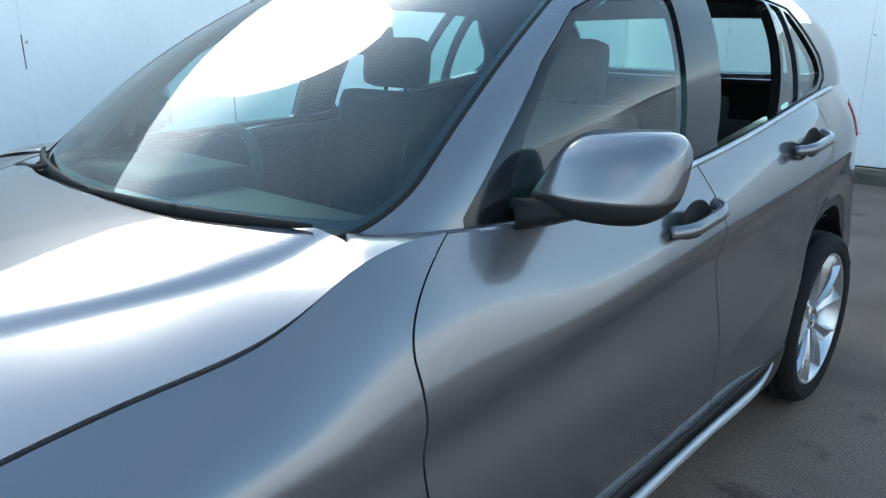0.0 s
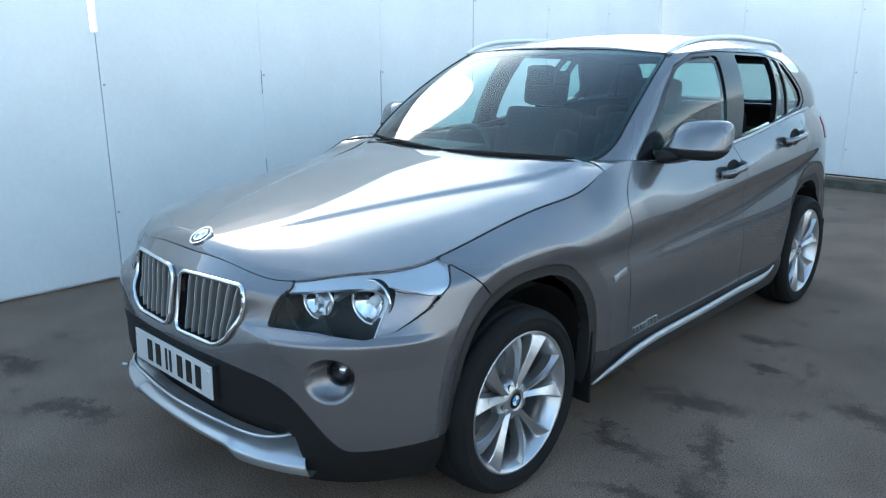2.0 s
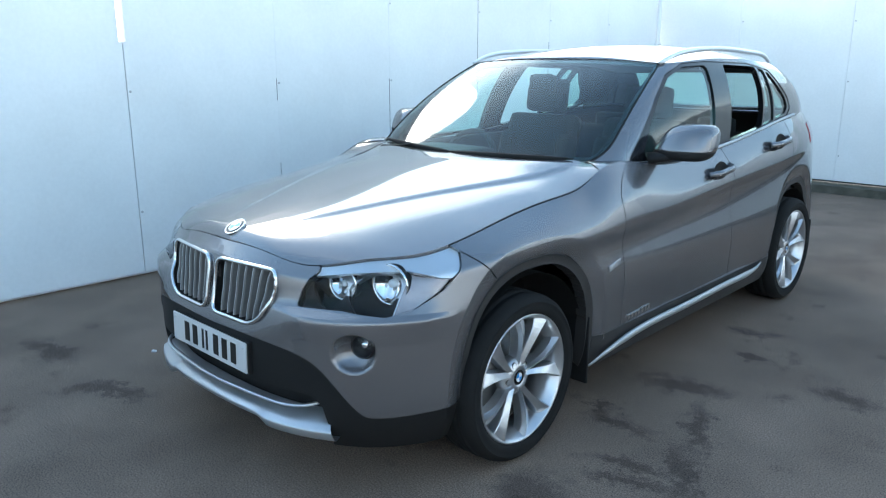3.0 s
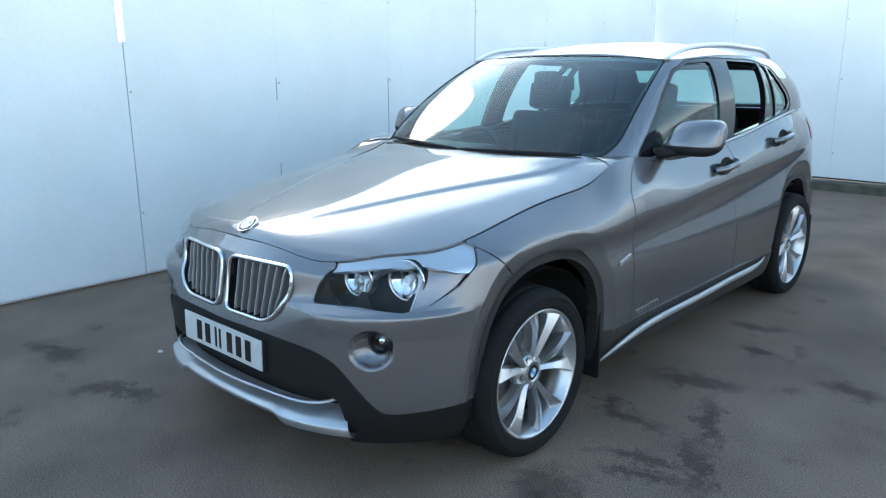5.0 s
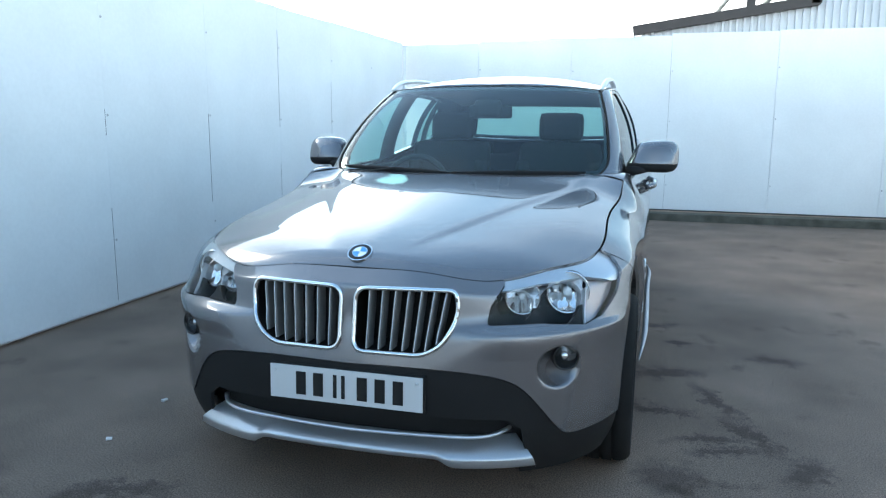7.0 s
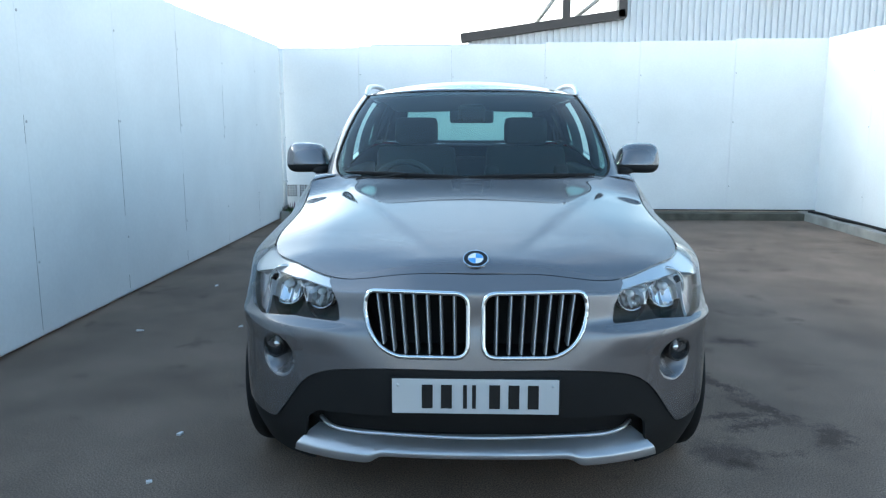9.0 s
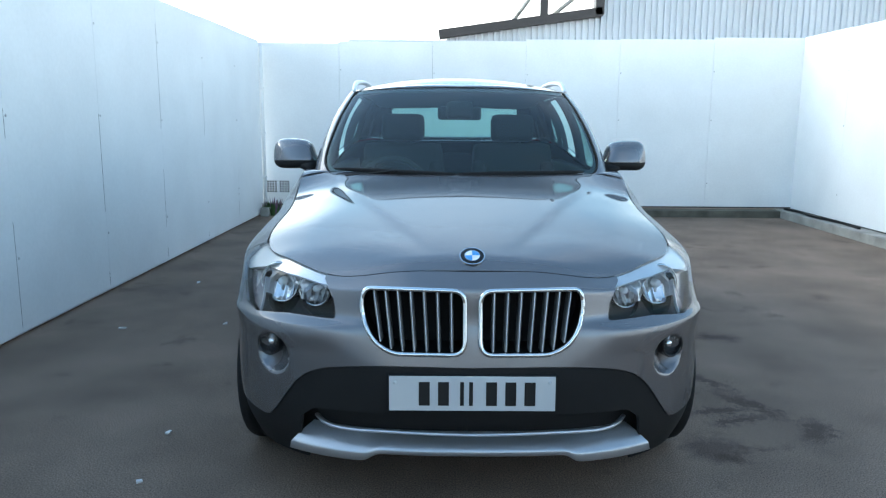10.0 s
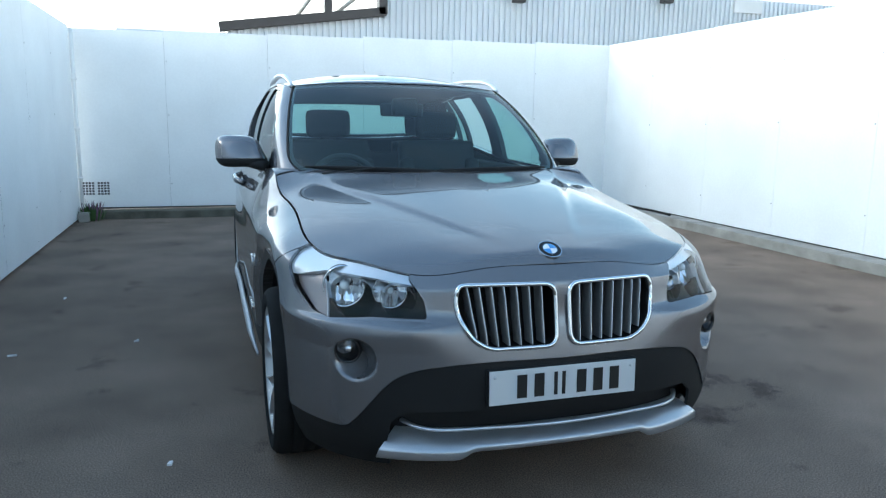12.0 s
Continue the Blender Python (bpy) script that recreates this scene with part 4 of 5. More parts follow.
# wheel wells
for a, b in ARCHES:
    for k in (1, -1):
        bm = bmesh.new()
        m = Matrix.Translation((k * 0.40, a, b)) @ pose(0, 0, 0, 0, k * 90, 0)
        lathe(bm, [(0.05, 0.0), (0.385, 0.0), (0.385, 0.42)], 40, m, False, *((radians(92), radians(268)) if k > 0 else (radians(-88), radians(88))))
        part("wheel_well", bm, BLACK, car)
# mud flaps
for yy, zf, hw in ((0.450, 0.165, 0.085), (3.165, 0.24, 0.070)):
    for k in (1, -1):
        bm = bmesh.new()
        box(bm, k * 0.775 - hw, k * 0.775 + hw, yy - 0.006, yy + 0.006, zf, 0.46, 0.004)
        part("mud_flap", bm, BLACK, car, smooth=False)


# ------------------------------------------------ front details
def surf(s, v, off=0.0):
    """A place on the body and its outward normal."""
    q = body(np.array([s - 0.004, s, s + 0.004]), np.array([v - 0.004, v, v + 0.004]), False)
    a, b = Vector(q[2, 1] - q[0, 1]), Vector(q[1, 2] - q[1, 0])
    n = a.cross(b).normalized()
    return Vector(q[1, 1]) + n * off, n


pn, sn, xn, yn, zn = grid(0, 0.75, 120, V0, TOP_V, 140)


def front_y(x, z):
    i = np.argmin((xn - abs(x)) ** 2 + (zn - z) ** 2)
    return float(yn.ravel()[i])


def rounded(poly, r, n=7):
    """The outline of a polygon with round corners."""
    out = []
    cnt = len(poly)
    for i in range(cnt):
        a, b, c = (Vector((*poly[j % cnt], 0)) for j in (i - 1, i, i + 1))
        u, w = (a - b), (c - b)
        h = min(r, 0.45 * u.length, 0.45 * w.length)
        p0, p1 = b + u.normalized() * h, b + w.normalized() * h
        for t in np.linspace(0, 1, n):
            q = p0 * (1 - t) ** 2 + b * 2 * t * (1 - t) + p1 * t ** 2
            out.append((q.x, q.y))
    return out


def kidney(k):
    """Chrome surround, bars and dark duct of one grille opening."""
    root = new("kidney_grille")
    root.parent = car
    tagged(root, "chrome-framed oval grille with upright bars")
    pts = [Vector((a, 0, b)) for a, b in rounded(KIDNEY, 0.042)]
    ring = [(k * q.x, front_y(q.x, q.z) - 0.006, q.z) for q in pts]
    bm = bmesh.new()
    tube(bm, ring, 0.0078, 8, 1.0, True, Vector((0, 1, 0.2)))
    part("surround", bm, CHROME, root, "chrome surround")
    for fr in (0.135, 0.270, 0.400, 0.530, 0.655, 0.775, 0.890):
        xt, xb = 0.024 + 0.324 * fr, 0.024 + 0.324 * fr - 0.026 * fr
        top = 0.786
        bot = 0.600 if xb < 0.245 else 0.600 + (xb - 0.245) * 0.62 + 5.0 * max(0, xb - 0.28) ** 2
        rows = []
        bm = bmesh.new()
        for t in np.linspace(0, 1, 8):
            zz = bot + (top - bot) * t
            xx = xb + (xt - xb) * t
            yy = front_y(xx, zz) + 0.004 - 0.006 * math.sin(t * math.pi)
            rows.append([bm.verts.new((k * (xx + dx), yy + dy, zz)) for dx, dy in ((-0.0065, 0.050), (-0.0048, 0.006), (-0.0016, 0.0), (0.0016, 0.0), (0.0048, 0.006), (0.0065, 0.050))])
        for p0, p1 in zip(rows, rows[1:]):
            for j in range(5):
                f = bm.faces.new((p0[j], p0[j + 1], p1[j + 1], p1[j]))
                f.material_index = 0 if j == 2 else 1
        bmesh.ops.recalc_face_normals(bm, faces=bm.faces)
        part("grille_bar", bm, [SATIN, GREYPLASTIC], root, smooth=False)
    bm = bmesh.new()
    f = [bm.verts.new((k * a, -0.62 + 0.12 * a * a, b)) for a, b in rounded(KIDNEY, 0.030)]
    r = [bm.verts.new((k * a, front_y(a, b) + 0.004, b)) for a, b in rounded(KIDNEY, 0.030)]
    bm.faces.new(f)
    for i in range(len(f)):
        bm.faces.new((f[i - 1], f[i], r[i], r[i - 1]))
    part("duct", bm, BLACK, root, smooth=False)


kidney(1)
kidney(-1)

# bonnet badge
m = Matrix.Translation((0, -0.643, 0.8845)) @ pose(0, 0, 0, 31, 0, 0)
badge(car, 0.041, m)

# number plate with plain bars for its characters
plate = new("number_plate")
plate.parent = car
tagged(plate, "white number plate with black bars")
PM = Matrix.Translation((0, -0.790, 0.474)) @ pose(0, 0, 0, 88, 0, 0)
bm = bmesh.new()
box(bm, -0.260, 0.260, -0.0555, 0.0555, -0.006, 0.0, 0.002, PM)
part("plate_face", bm, PLATE, plate, smooth=False)
for cx in (-0.158, -0.098, -0.040, -0.012, 0.052, 0.112, 0.172):
    w = 0.006 if cx in (-0.040, -0.012) else 0.017
    bm = bmesh.new()
    box(bm, cx - w + 0.008, cx + w + 0.008, -0.038, 0.038, 0.0005, 0.0022, 0, PM)
    part("bar", bm, INK, plate, smooth=False)
for cx in (-0.242, 0.242):
    bm = bmesh.new()
    lathe(bm, [(0.006, 0.0), (0.005, 0.003), (0, 0.0035)], 12, PM @ Matrix.Translation((cx, 0.036, 0)))
    part("screw", bm, PLATE, plate)
bm = bmesh.new()
box(bm, -0.265, 0.265, -0.06, 0.06, -0.03, -0.007, 0.004, PM)
part("plate_holder", bm, BLACK, plate, smooth=False)

# bright strip in the lower intake, silver skid plate
bm = bmesh.new()
tube(bm, polyline([(-0.510, -0.655, 0.350), (-0.480, -0.698, 0.343), (-0.30, -0.762, 0.338), (0, -0.784, 0.336), (0.30, -0.762, 0.338), (0.480, -0.698, 0.343), (0.510, -0.655, 0.350)], 8), 0.0085, 8, 0.7)
part("intake_strip", bm, SILVER, car, "satin silver strip in the lower intake")
# skid plate: sloping shelf, lip, deeper wings at both ends
ss = np.linspace(0, s_at(0.600, -0.668), 90)
wing = 1 / (1 + np.exp(-(outline_of(ss)[:, 0] - 0.325) / 0.010))
end = np.clip((outline_of(ss)[:, 0] - 0.50) / 0.10, 0, 1)
base = body(ss, np.array([0.20]), False)[:, 0]
tt = outline_of(ss + 1e-3) - outline_of(ss - 1e-3)
nn = np.stack([tt[:, 1], -tt[:, 0]], axis=1) / np.linalg.norm(tt, axis=1, keepdims=True)
front = outline_of(ss)
rows = []
for inset, hgt in ((0.090, 0.318 + 0 * ss), (0.050, 0.308 - 0.006 * wing), (0.012, 0.291 - 0.014 * wing), (0.006, 0.287 - 0.015 * wing), (0.004, 0.283 - 0.016 * wing),
                   (0.007, 0.271 - 0.028 * wing), (0.014, 0.266 - 0.028 * wing), (0.075, 0.252 - 0.014 * wing)):
    cut = 0.93 + 0.07 * np.clip((0.32 - hgt[0]) / 0.06, 0, 1)
    o = outline_of(ss * cut) - nn * (inset - 0.010)
    rows.append(np.stack([o[:, 0], o[:, 1], hgt], axis=1))
part("skid_plate", sheet(np.stack(rows, axis=1), [], 0, fold=0), SKID, car, "satin silver skid plate with deeper wings")

# fog lamps in their round recesses
for k in (1, -1):
    root = new("fog_lamp")
    root.parent = car
    tagged(root, "round clear fog lamp in a painted recess")
    c, n = surf(FOG_S + 0.027, 0.576)
    c, n = Vector((k * c.x, c.y, c.z)), Vector((k * (n.x * 0.5), n.y, n.z * 0.3)).normalized()
    m = Matrix.Translation(c - n * 0.026) @ n.to_track_quat("Z", "Y").to_matrix().to_4x4() @ Matrix.Scale(0.92, 4)
    for nm, prof, mt in (("bezel", [(0.047, -0.02), (0.047, 0.016), (0.043, 0.022), (0.038, 0.016), (0.037, 0.004)], GLOSSBLACK),
                         ("reflector", [(0.037, 0.004), (0.030, -0.008), (0.014, -0.02), (0, -0.022)], GLOSSBLACK),
                         ("bulb", [(0.017, -0.02), (0.017, -0.002), (0.009, 0.006), (0, 0.007)], REFLECTOR),
                         ("lens", [(0.038, 0.010), (0.028, 0.018), (0.014, 0.022), (0, 0.023)], LENS)):
        bm = bmesh.new()
        lathe(bm, prof, 28, m)
        part(nm, bm, mt, root)

# headlamps: two round reflectors in a dark mask, silver brow and indicator behind the clear cover
ROUNDS = ((0.524, 0.752, 0.053, -0.560), (0.658, 0.757, 0.066, -0.468))
for k in (1, -1):
    root = new("headlamp_unit")
    root.parent = car
    tagged(root, "twin round headlamp behind a clear cover")
    mask = np.minimum.reduce([np.hypot((x - xx) * 0.95, z - zz) - rr * 1.03 for xx, zz, rr, yy in ROUNDS])
    brow = sdf_poly(s, z, [(s_at(0.46, -0.66), 0.787), (s_at(0.576, -0.574), 0.806), (s_at(0.651, -0.518), 0.813), (s_at(0.721, -0.442), 0.815), (s_at(0.767, -0.401), 0.803),
                           (s_at(0.805, -0.364), 0.786), (s_at(0.86, -0.20), 0.772), (s_at(0.86, -0.20), 1.0), (s_at(0.45, -0.66), 1.0)])
    ind = sdf_poly(s, z, [(s_at(0.722, -0.535), 0.66), (s_at(0.86, -0.20), 0.66), (s_at(0.86, -0.20), 0.80), (s_at(0.767, -0.40), 0.805), (s_at(0.728, -0.436), 0.818)], 0.006)
    dark = np.maximum(0.736 - z, s_at(0.489, -0.618) - s)
    part("mask", sheet(p, [lamp_f - 0.002, mask, dark, -ind], k, offset=-0.036, fold=0.02), LAMP_IN, root, "dark lamp mask")
    part("chrome_panel", sheet(p, [lamp_f - 0.002, mask, -dark, -ind], k, offset=-0.044, fold=0.02), FLUTED, root, "fluted chrome lamp panel")
    part("divider", sheet(p, [lamp_f - 0.002, ind + 0.0045, -ind, 0.815 - z], k, offset=-0.028, fold=0.02), SATIN, root, "bright divider")
    for xx, zz, rr, yy in ROUNDS:
        d = Vector((0.25 * k, -1, 0.0)).normalized()
        m = Matrix.Translation((k * xx, yy, zz)) @ d.to_track_quat("Z", "Y").to_matrix().to_4x4()
        bm = bmesh.new()
        gv = {}
        for i in range(-14, 15):
            for j in range(-14, 15):
                u, w = i / 14, j / 14
                q2 = u * u + w * w
                if q2 <= 1.02:
                    gv[i, j] = bm.verts.new(m @ Vector((u * rr, w * rr, -0.042 * (1 - q2) + 0.0035 * abs(math.sin(u * 7)) + 0.004 * abs(math.sin(w * 4.5 + 0.6)) - 0.004)))
        for (i, j), a in gv.items():
            q = [gv.get(c) for c in ((i, j), (i + 1, j), (i + 1, j + 1), (i, j + 1))]
            if all(q):
                bm.faces.new(q)
        part("reflector", bm, REFLECTOR, root)
        for nm, prof, mt in (("bowl_rim", [(rr * 1.04, 0.0), (rr * 0.97, -0.004), (rr * 0.95, -0.02)], REFLECTOR),
                             ("barrel", [(rr * 1.10, -0.03), (rr * 1.085, 0.001)], LAMP_IN),
                             ("ring", [(rr * 1.085, 0.001), (rr * 1.06, 0.006), (rr * 1.03, 0.007), (rr * 0.98, 0.002), (rr * 0.98, -0.004)], CHROME),
                             ("bulb", [(rr * 0.22, -0.032), (rr * 0.22, -0.008), (rr * 0.14, -0.002), (0, -0.001)], BULB)):
            bm = bmesh.new()
            lathe(bm, prof, 36, m)
            part(nm, bm, mt, root)
    part("indicator", sheet(p, [ind, lamp_f - 0.003], k, offset=-0.030, fold=0.012), AMBER, root, "clear indicator")
    # silver brow sheet stands in for the sky mirrored in the clear cover
    part("brow", sheet(p, [brow, lamp_f - 0.003], k, offset=-0.012, fold=0.014), BROW, root, "silver sheet for the sky reflected in the lamp cover")

# ------------------------------------------------ side details
def mirror(k):
    root = new("door_mirror")
    root.parent = car
    tagged(root, "metallic grey door mirror on a black foot")
    c, r = Vector((0.908, 1.125, 1.128)), Vector((0.118, 0.082, 0.084))

    def shell(z0, z1, grow):
        bm = bmesh.new()
        rows = []
        for i in range(17):
            a = math.asin(max(-1, min(1, z0 + (z1 - z0) * i / 16)))
            ring = []
            for j in range(40):
                b = 2 * math.pi * j / 40
                sp = lambda v, e: math.copysign(abs(v) ** e, v)
                ux, uy, uz = sp(math.cos(a), 0.50) * sp(math.cos(b), 0.55), sp(math.cos(a), 0.70) * sp(math.sin(b), 0.8), sp(math.sin(a), 0.70)
                if uy > 0.55:
                    uy = 0.55
                taper = 1.0 - 0.10 * (1 - ux) / 2
                q = Vector((ux * r.x, uy * r.y - 0.030 * (1 - ux) * 0.3, uz * r.z * taper)) * grow
                q.y += 0.028 * max(0, ux) + 0.034 * uz
                q.x -= 0.050 * max(0, -uz) * max(0, -ux) - 0.022 * max(0, uz) * max(0, -ux)
                ring.append(bm.verts.new((k * (c.x + q.x), c.y + q.y, c.z + q.z)))
            rows.append(ring)
        for p0, p1 in zip(rows, rows[1:]):
            for j in range(40):
                bm.faces.new((p0[j], p0[(j + 1) % 40], p1[(j + 1) % 40], p1[j]))
        bm.faces.new(rows[0])
        bm.faces.new(rows[-1])
        bmesh.ops.recalc_face_normals(bm, faces=bm.faces)
        return bm
    part("cap", shell(-0.34, 1, 1.0), PAINT, root, "metallic grey mirror cap")
    part("lower_cover", shell(-1, -0.32, 1.0), BLACK, root, "black mirror underside")
    bm = bmesh.new()
    tube(bm, [(k * 0.775, 1.00, 1.056), (k * 0.83, 1.045, 1.062), (k * 0.86, 1.09, 1.070), (k * 0.89, 1.11, 1.084)], [0.050, 0.040, 0.040, 0.046], 12, 0.55)
    part("foot", bm, BLACK, root, "black mirror foot")
    bm = bmesh.new()
    box(bm, -0.082, 0.082, -0.002, 0.002, -0.055, 0.055, 0.001, Matrix.Translation((k * c.x, c.y + 0.048, c.z)))
    part("mirror_glass", bm, CHROME, root)


mirror(1)
mirror(-1)


def handle(k, yy, zz):
    root = new("door_handle")
    root.parent = car
    tagged(root, "body-coloured pull handle")
    q = surf(s_at(0.893, yy), 0.5)[0]
    bm = bmesh.new()
    pts = polyline([(0.872, yy - 0.11, zz - 0.012), (0.902, yy - 0.08, zz - 0.006), (0.912, yy, zz + 0.002), (0.905, yy + 0.085, zz + 0.012), (0.874, yy + 0.115, zz + 0.017)], 6)
    tube(bm, [(k * a.x, a.y, a.z) for a in pts], 0.016, 10, 1.0, up=Vector((1, 0, 0)))
    part("grip", bm, PAINT, root)
    bm = bmesh.new()
    lathe(bm, [(0.0, 0.0), (0.036, 0.0), (0.042, 0.004), (0.044, 0.001)], 28, Matrix.Translation((k * 0.884, yy - 0.01, zz + 0.004)) @ pose(0, 0, 0, 0, k * 82, 0) @ Matrix.Diagonal((1, 1.7, 1, 1)))
    part("recess", bm, BLACK, root)


for k in (1, -1):
    handle(k, 1.560, 0.952)
    handle(k, 2.335, 1.038)
    # small side lamp and badge bars low on the door
    bm = bmesh.new()
    box(bm, -0.005, 0.005, -0.046, 0.046, -0.0135, 0.0135, 0.0045, Matrix.Translation((k * 0.889, 0.575, 0.662)) @ pose(0, 0, 0, 14, 0, 0))
    part("side_repeater", bm, REPEATER, car, "clear side repeater lamp")
    for i in range(7):
        bm = bmesh.new()
        box(bm, min(k * 0.876, k * 0.8895), max(k * 0.876, k * 0.8895), 0.710 + i * 0.029, 0.729 + i * 0.029, 0.392, 0.408 + 0.006 * (i > 3))
        part("side_script", bm, CHROME, car, smooth=False)
    # silver sill bar
    bm = bmesh.new()
    pts = polyline([(0.885, 0.42, 0.262), (0.900, 0.56, 0.300), (0.905, 0.74, 0.326), (0.905, 1.2, 0.333), (0.905, 1.8, 0.338), (0.900, 2.12, 0.345), (0.885, 2.22, 0.352)], 8)
    cnt = len(pts)
    tube(bm, [(k * a.x, a.y, a.z) for a in pts], [0.004 + 0.009 * min(1, 7 * min(i, cnt - 1 - i) / cnt) for i in range(cnt)], 8, 1.5, up=Vector((0.4, 0, 1)))
    part("sill_bar", bm, SATIN, car, "satin silver sill bar")

# painted corner between wing, bonnet and screen pillar
sb = np.linspace(S_BONNET + 0.004, s_at(0.893, 1.05), 24)
outer = body(sb, np.array([V1]), False)[:, 0]
cs = np.linspace(0, C_END, 900)
cq = cabin_of(cs)[:, :3]
inner = np.stack([cq[np.argmin(np.abs(cq[:450, 1] - max(0.70, q[1] + 0.02)) + 10 * (cq[:450, 0] < 0.5))] for q in outer])
inner[:, 2] = np.minimum(inner[:, 2] + 0.006, np.maximum(outer[:, 2], 1.045) + 0.012)
g = np.linspace(0, 1, 6)[None, :, None]
fill = outer[:, None, :] * (1 - g) + inner[:, None, :] * g
fill[:, :, 2] += 0.006 * np.sin(g[:, :, 0] * math.pi)
both("pillar_foot", lambda k: sheet(fill, [], k, fold=0), PAINT, car)

# wipers and scuttle
def wiper(xa, xb, va, vb, pivot):
    root = new("wiper")
    root.parent = car
    tagged(root, "black wiper arm and blade")
    line_s = np.interp(np.abs(np.linspace(xa, xb, 16)), cabin_of(np.linspace(0, S_COR, 60))[:, 0], np.linspace(0, S_COR, 60))
    run = [cabin(np.array([a]), np.array([va + (vb - va) * i / 15]))[0, 0] for i, a in enumerate(line_s)]
    run = [Vector((math.copysign(q[0], xa + (xb - xa) * i / 15), q[1] - 0.010, q[2] + 0.010)) for i, q in enumerate(run)]
    bm = bmesh.new()
    tube(bm, run, [0.0022 + 0.0068 * math.sin(math.pi * i / 15) ** 0.6 for i in range(16)], 8, 1.5)
    part("blade", bm, BLACK, root)
    bm = bmesh.new()
    mid = run[8] + Vector((0, -0.003, 0.008))
    foot = Vector(pivot)
    tube(bm, [foot, foot + Vector((0, 0, 0.016)), foot.lerp(mid, 0.25) + Vector((0, 0, 0.010)), foot.lerp(mid, 0.7) + Vector((0, 0, 0.004)), mid], [0.017, 0.017, 0.012, 0.009, 0.007], 8, 0.7)
    part("arm", bm, BLACK, root)


wiper(-0.63, -0.03, 0.022, 0.010, (-0.56, 0.600, 1.026))
wiper(-0.02, 0.60, 0.012, 0.010, (-0.06, 0.566, 1.036))
q = cabin_of(np.linspace(0, S_COR + 0.02, 30))[:, :3]
low = np.stack([q + np.array([0, -0.10, -0.02]), q + np.array([0, -0.02, -0.006]), q + np.array([0, 0.02, 0.006])], axis=1)
part("scuttle", sheet(low, [], 0, fold=0), BLACK, car, "black plastic scuttle")

# ------------------------------------------------ inside
def seat(k, cx, cy, wide=0.25):
    root = new("seat")
    root.parent = car
    tagged(root, "dark cloth front seat with headrest")
    bm = bmesh.new()
    box(bm, cx - wide, cx + wide, cy - 0.30, cy + 0.24, 0.52, 0.68, 0.05)
    part("cushion", bm, CLOTH, root)
    bm = bmesh.new()
    m = Matrix.Translation((cx, cy + 0.26, 0.66)) @ pose(0, 0, 0, -17, 0, 0)
    box(bm, -wide, wide, -0.06, 0.06, -0.05, 0.53, 0.05, m)
    box(bm, -wide - 0.01, -wide + 0.08, -0.10, 0.03, 0.0, 0.40, 0.035, m)
    box(bm, wide - 0.08, wide + 0.01, -0.10, 0.03, 0.0, 0.40, 0.035, m)
    part("backrest", bm, CLOTH, root)
    bm = bmesh.new()
    m2 = m @ Matrix.Translation((0, -0.02, 0.625)) @ pose(0, 0, 0, 10, 0, 0)
    box(bm, -0.135, 0.135, -0.055, 0.045, -0.085, 0.085, 0.04, m2)
    part("headrest", bm, CLOTH, root)
    for dx in (-0.05, 0.05):
        bm = bmesh.new()
        tube(bm, [m @ Vector((dx, 0, 0.50)), m2 @ Vector((dx, 0, -0.05))], 0.007, 8)
        part("headrest_post", bm, GLOSSBLACK, root)


seat(1, 0.345, 1.36)
seat(-1, -0.345, 1.36)
rear = new("rear_bench")
rear.parent = car
tagged(rear, "dark cloth rear bench with headrests")
bm = bmesh.new()
box(bm, -0.64, 0.64, 2.0, 2.42, 0.55, 0.72, 0.05)
part("cushion", bm, CLOTH, rear)
bm = bmesh.new()
box(bm, -0.64, 0.64, -0.07, 0.07, 0, 0.48, 0.05, Matrix.Translation((0, 2.45, 0.60)) @ pose(0, 0, 0, -20, 0, 0))
part("backrest", bm, CLOTH, rear)
for cx in (-0.38, 0.0, 0.38):
    bm = bmesh.new()
    box(bm, cx - 0.12, cx + 0.12, 2.56, 2.65, 0.97, 0.97 + (0.17 if cx else 0.10), 0.035)
    part("headrest", bm, CLOTH, rear)
bm = bmesh.new()
box(bm, -0.70, 0.70, 0.62, 1.02, 0.62, 0.985, 0.04)
box(bm, -0.62, -0.14, 0.74, 1.05, 0.90, 1.035, 0.04)
part("dashboard", bm, TRIM_IN, car, "black soft dashboard")
bm = bmesh.new()
box(bm, -0.12, 0.12, 0.9, 1.9, 0.36, 0.66, 0.04)
part("centre_console", bm, TRIM_IN, car)
for k in (1, -1):
    bm = bmesh.new()
    box(bm, k * 0.755 - 0.045, k * 0.755 + 0.045, 0.75, 2.6, 0.36, 1.03, 0.02)
    part("door_card", bm, TRIM_IN, car)
bm = bmesh.new()
m = Matrix.Translation((-0.37, 1.06, 0.93)) @ pose(0, 0, 0, 68, 0, 0)
tube(bm, [m @ Vector((0.185 * math.cos(a), 0.185 * math.sin(a), 0)) for a in np.linspace(0, 2 * math.pi, 40, endpoint=False)], 0.016, 10, 1.0, True)
box(bm, -0.06, 0.06, -0.05, 0.05, -0.02, 0.02, 0.012, m)
box(bm, -0.17, 0.17, -0.018, 0.018, -0.012, 0.012, 0.006, m)
box(bm, -0.018, 0.018, -0.17, 0.0, -0.012, 0.012, 0.006, m)
part("steering_wheel", bm, TRIM_IN, car, "black three-spoke steering wheel")
bm = bmesh.new()
box(bm, -0.125, 0.125, -0.02, 0.02, -0.038, 0.038, 0.018, Matrix.Translation((0.0, 1.31, 1.352)))
tube(bm, [(0, 1.30, 1.37), (0, 1.28, 1.41)], 0.018, 10)
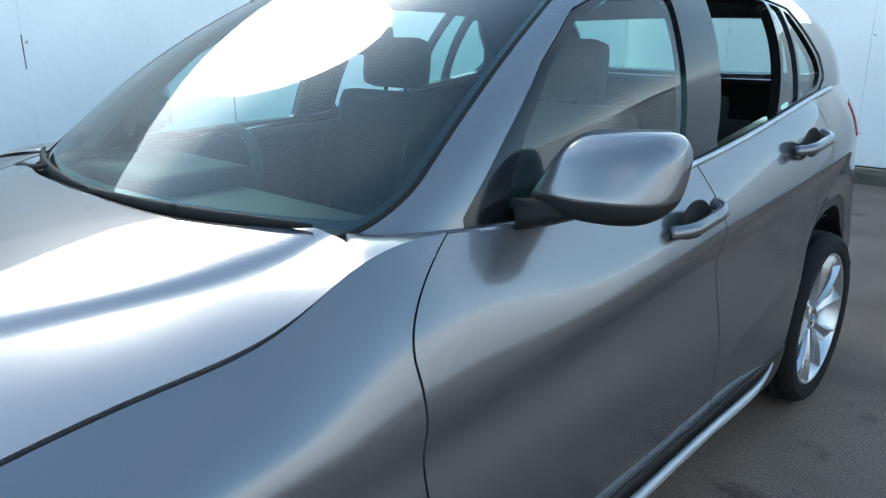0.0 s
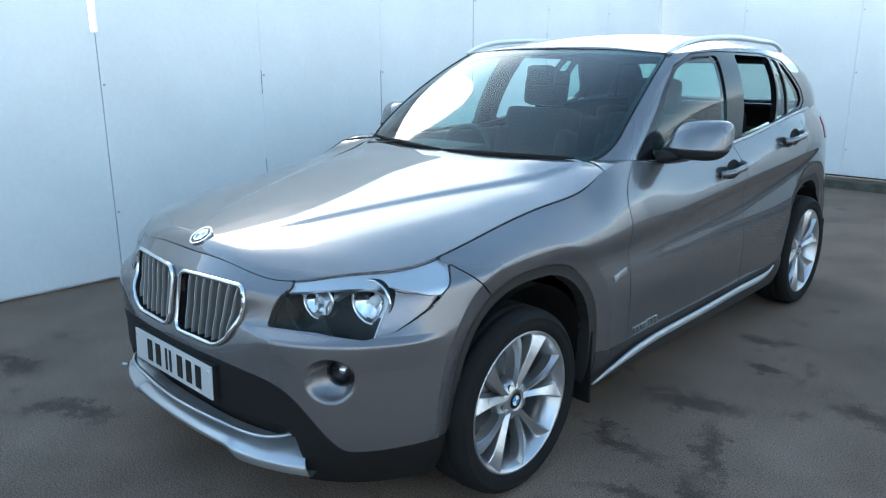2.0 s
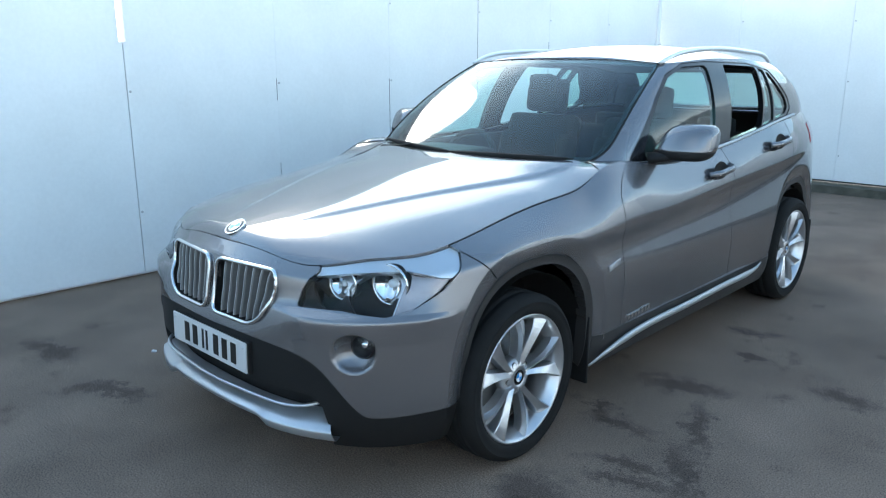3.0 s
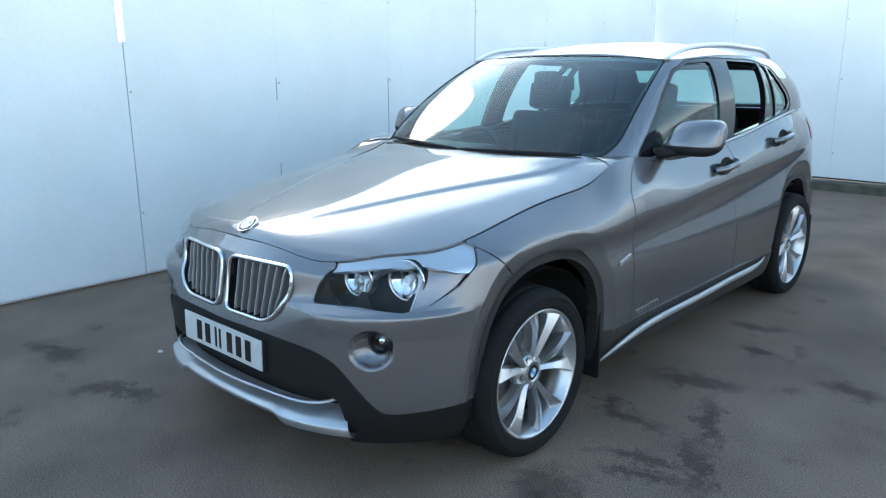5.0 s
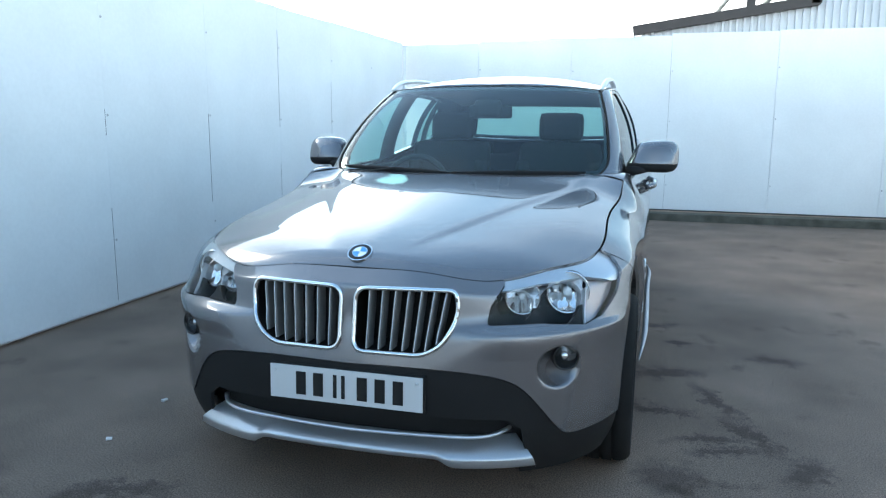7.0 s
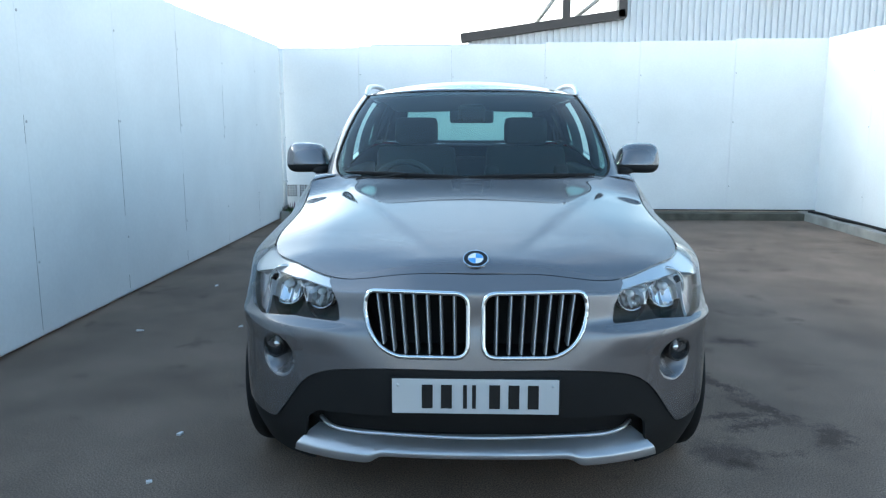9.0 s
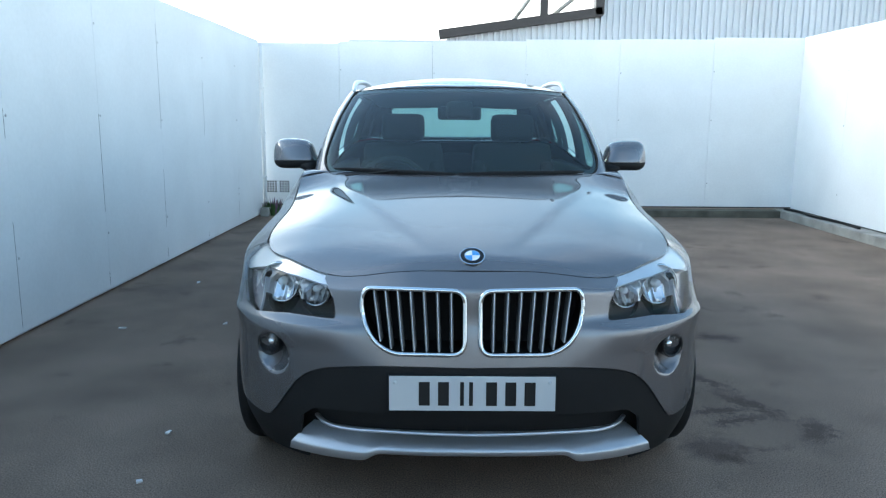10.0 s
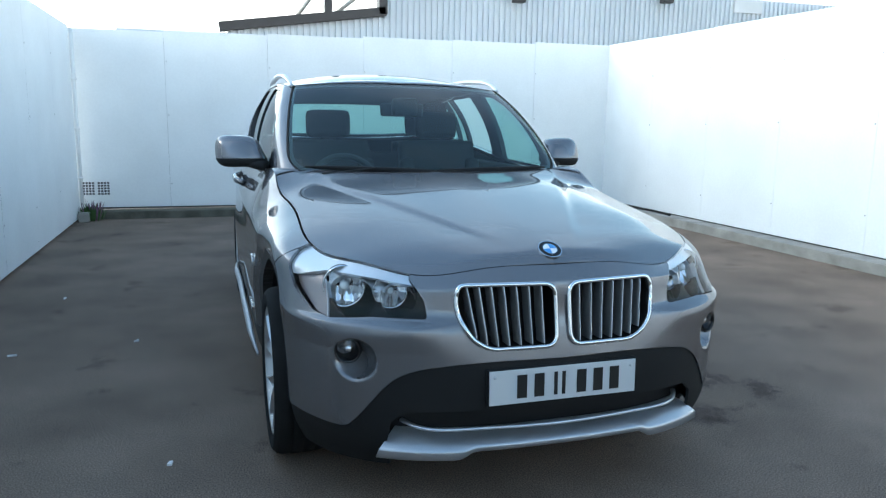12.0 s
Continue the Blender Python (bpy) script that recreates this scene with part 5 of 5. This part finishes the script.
box(bm, -0.075, 0.075, -0.03, 0.03, -0.055, 0.045, 0.025, Matrix.Translation((0.0, 1.25, 1.372)))
part("rear_view_mirror", bm, BLACK, car, "black rear-view mirror and sensor pod")


# ------------------------------------------------ small things in the yard
LEAFGREEN = material("weed_leaf", (0.05, 0.11, 0.03), 0.6, vary=0.4, vary_scale=20)
LEAFPURPLE = material("faded_flower", (0.16, 0.09, 0.14), 0.7, vary=0.4, vary_scale=20)
HOLE = material("vent_shadow", (0.03, 0.03, 0.035), 0.9)


def vent(x0):
    root = tagged(new("air_vent"), "white louvred air vent low on the fence", "vent", "air vents")
    bm = bmesh.new()
    box(bm, x0, x0 + 0.155, BACK_Y - 0.003, BACK_Y + 0.002, 0.288, 0.463)
    part("back", bm, HOLE, root, smooth=False)
    for i in range(5):
        bm = bmesh.new()
        xx = x0 + i * 0.0365
        box(bm, xx, xx + 0.010, BACK_Y - 0.009, BACK_Y - 0.002, 0.290, 0.461)
        part("bar", bm, PANEL, root, smooth=False)
    for i in range(6):
        bm = bmesh.new()
        zz = 0.286 + i * 0.034
        box(bm, x0 - 0.003, x0 + 0.160, BACK_Y - 0.013, BACK_Y - 0.0085, zz, zz + 0.010)
        part("slat", bm, PANEL, root, smooth=False)


vent(-2.590)
vent(-2.415)

bm = bmesh.new()
tube(bm, [(-2.575, BACK_Y - 0.14, 0.0), (-2.575, BACK_Y - 0.14, 1.2), (-2.575, BACK_Y - 0.14, 2.30)], 0.022, 12)
for h in (0.5, 1.1, 1.7):
    box(bm, -2.605, -2.548, BACK_Y - 0.168, BACK_Y - 0.112, h, h + 0.03)
tagged(part("corner_pipe", bm, PANEL, None, "white plastic pipe up the fence corner"), category="pipe")

random.seed(5)
weeds = tagged(new("weed_clump"), "green weeds with faded flowers in the fence corner", "plant")
for nm, mt, cnt, hgt in (("leaf", LEAFGREEN, 70, 0.20), ("flower", LEAFPURPLE, 26, 0.27)):
    for i in range(cnt):
        a, r = random.uniform(0, 6.28), random.uniform(0.0, 0.13)
        x0, y0 = -2.46 + r * math.cos(a), BACK_Y - 0.24 + 0.7 * r * math.sin(a)
        h, w = hgt * random.uniform(0.5, 1.1), random.uniform(0.008, 0.02)
        d = Vector((math.cos(a), math.sin(a), 0)) * random.uniform(0.02, 0.09)
        side = Vector((-math.sin(a), math.cos(a), 0)) * w
        bm = bmesh.new()
        p0 = Vector((x0, y0, 0.0))
        q = [p0 - side * 0.3, p0 + side * 0.3, p0 + d * 0.5 + side + Vector((0, 0, h * 0.6)), p0 + d + Vector((0, 0, h)), p0 + d * 0.5 - side + Vector((0, 0, h * 0.6))]
        v = [bm.verts.new(c) for c in q]
        bm.faces.new((v[0], v[1], v[2], v[4]))
        bm.faces.new((v[4], v[2], v[3]))
        part(nm, bm, mt, weeds, smooth=False)
bm = bmesh.new()
box(bm, -2.59, -2.47, BACK_Y - 0.42, BACK_Y - 0.17, 0.0, 0.12, 0.015)
tagged(part("concrete_block", bm, CONCRETE, None, "weathered concrete block beside the weeds", smooth=False), category="block")
bm = bmesh.new()
tube(bm, polyline([(4.61, 7.24, 0.125), (4.67, 6.92, 0.12), (4.62, 6.52, 0.122), (4.68, 6.02, 0.12), (4.65, 5.42, 0.12)], 8), 0.016, 8)
tagged(part("hose", bm, BLACK, None, "black hose lying along the kerb"), category="hose")

# scraps of pale litter on the asphalt
for px, py, turn, lg in ((-2.12, 1.53, 10, 0.024), (-2.08, 2.86, 80, 0.018), (-1.51, 1.65, 30, 0.012), (-1.25, -0.04, 75, 0.014), (-1.20, -0.47, 40, 0.011)):
    bm = bmesh.new()
    box(bm, -lg, lg, -0.007, 0.007, 0.0, 0.004, 0, pose(px, py, 0.001, 0, 0, turn))
    for v in bm.verts:
        v.co.z += 0.004 * (math.sin(v.co.x * 300 + v.co.y * 170) + 1) * (v.co.z > 0.003)
        v.co.x += 0.004 * math.sin(v.co.y * 900)
    tagged(part("paper_scrap", bm, PLATE, None, "small crumpled pale paper scrap on the asphalt", smooth=False), category="litter", group="litter on the yard")
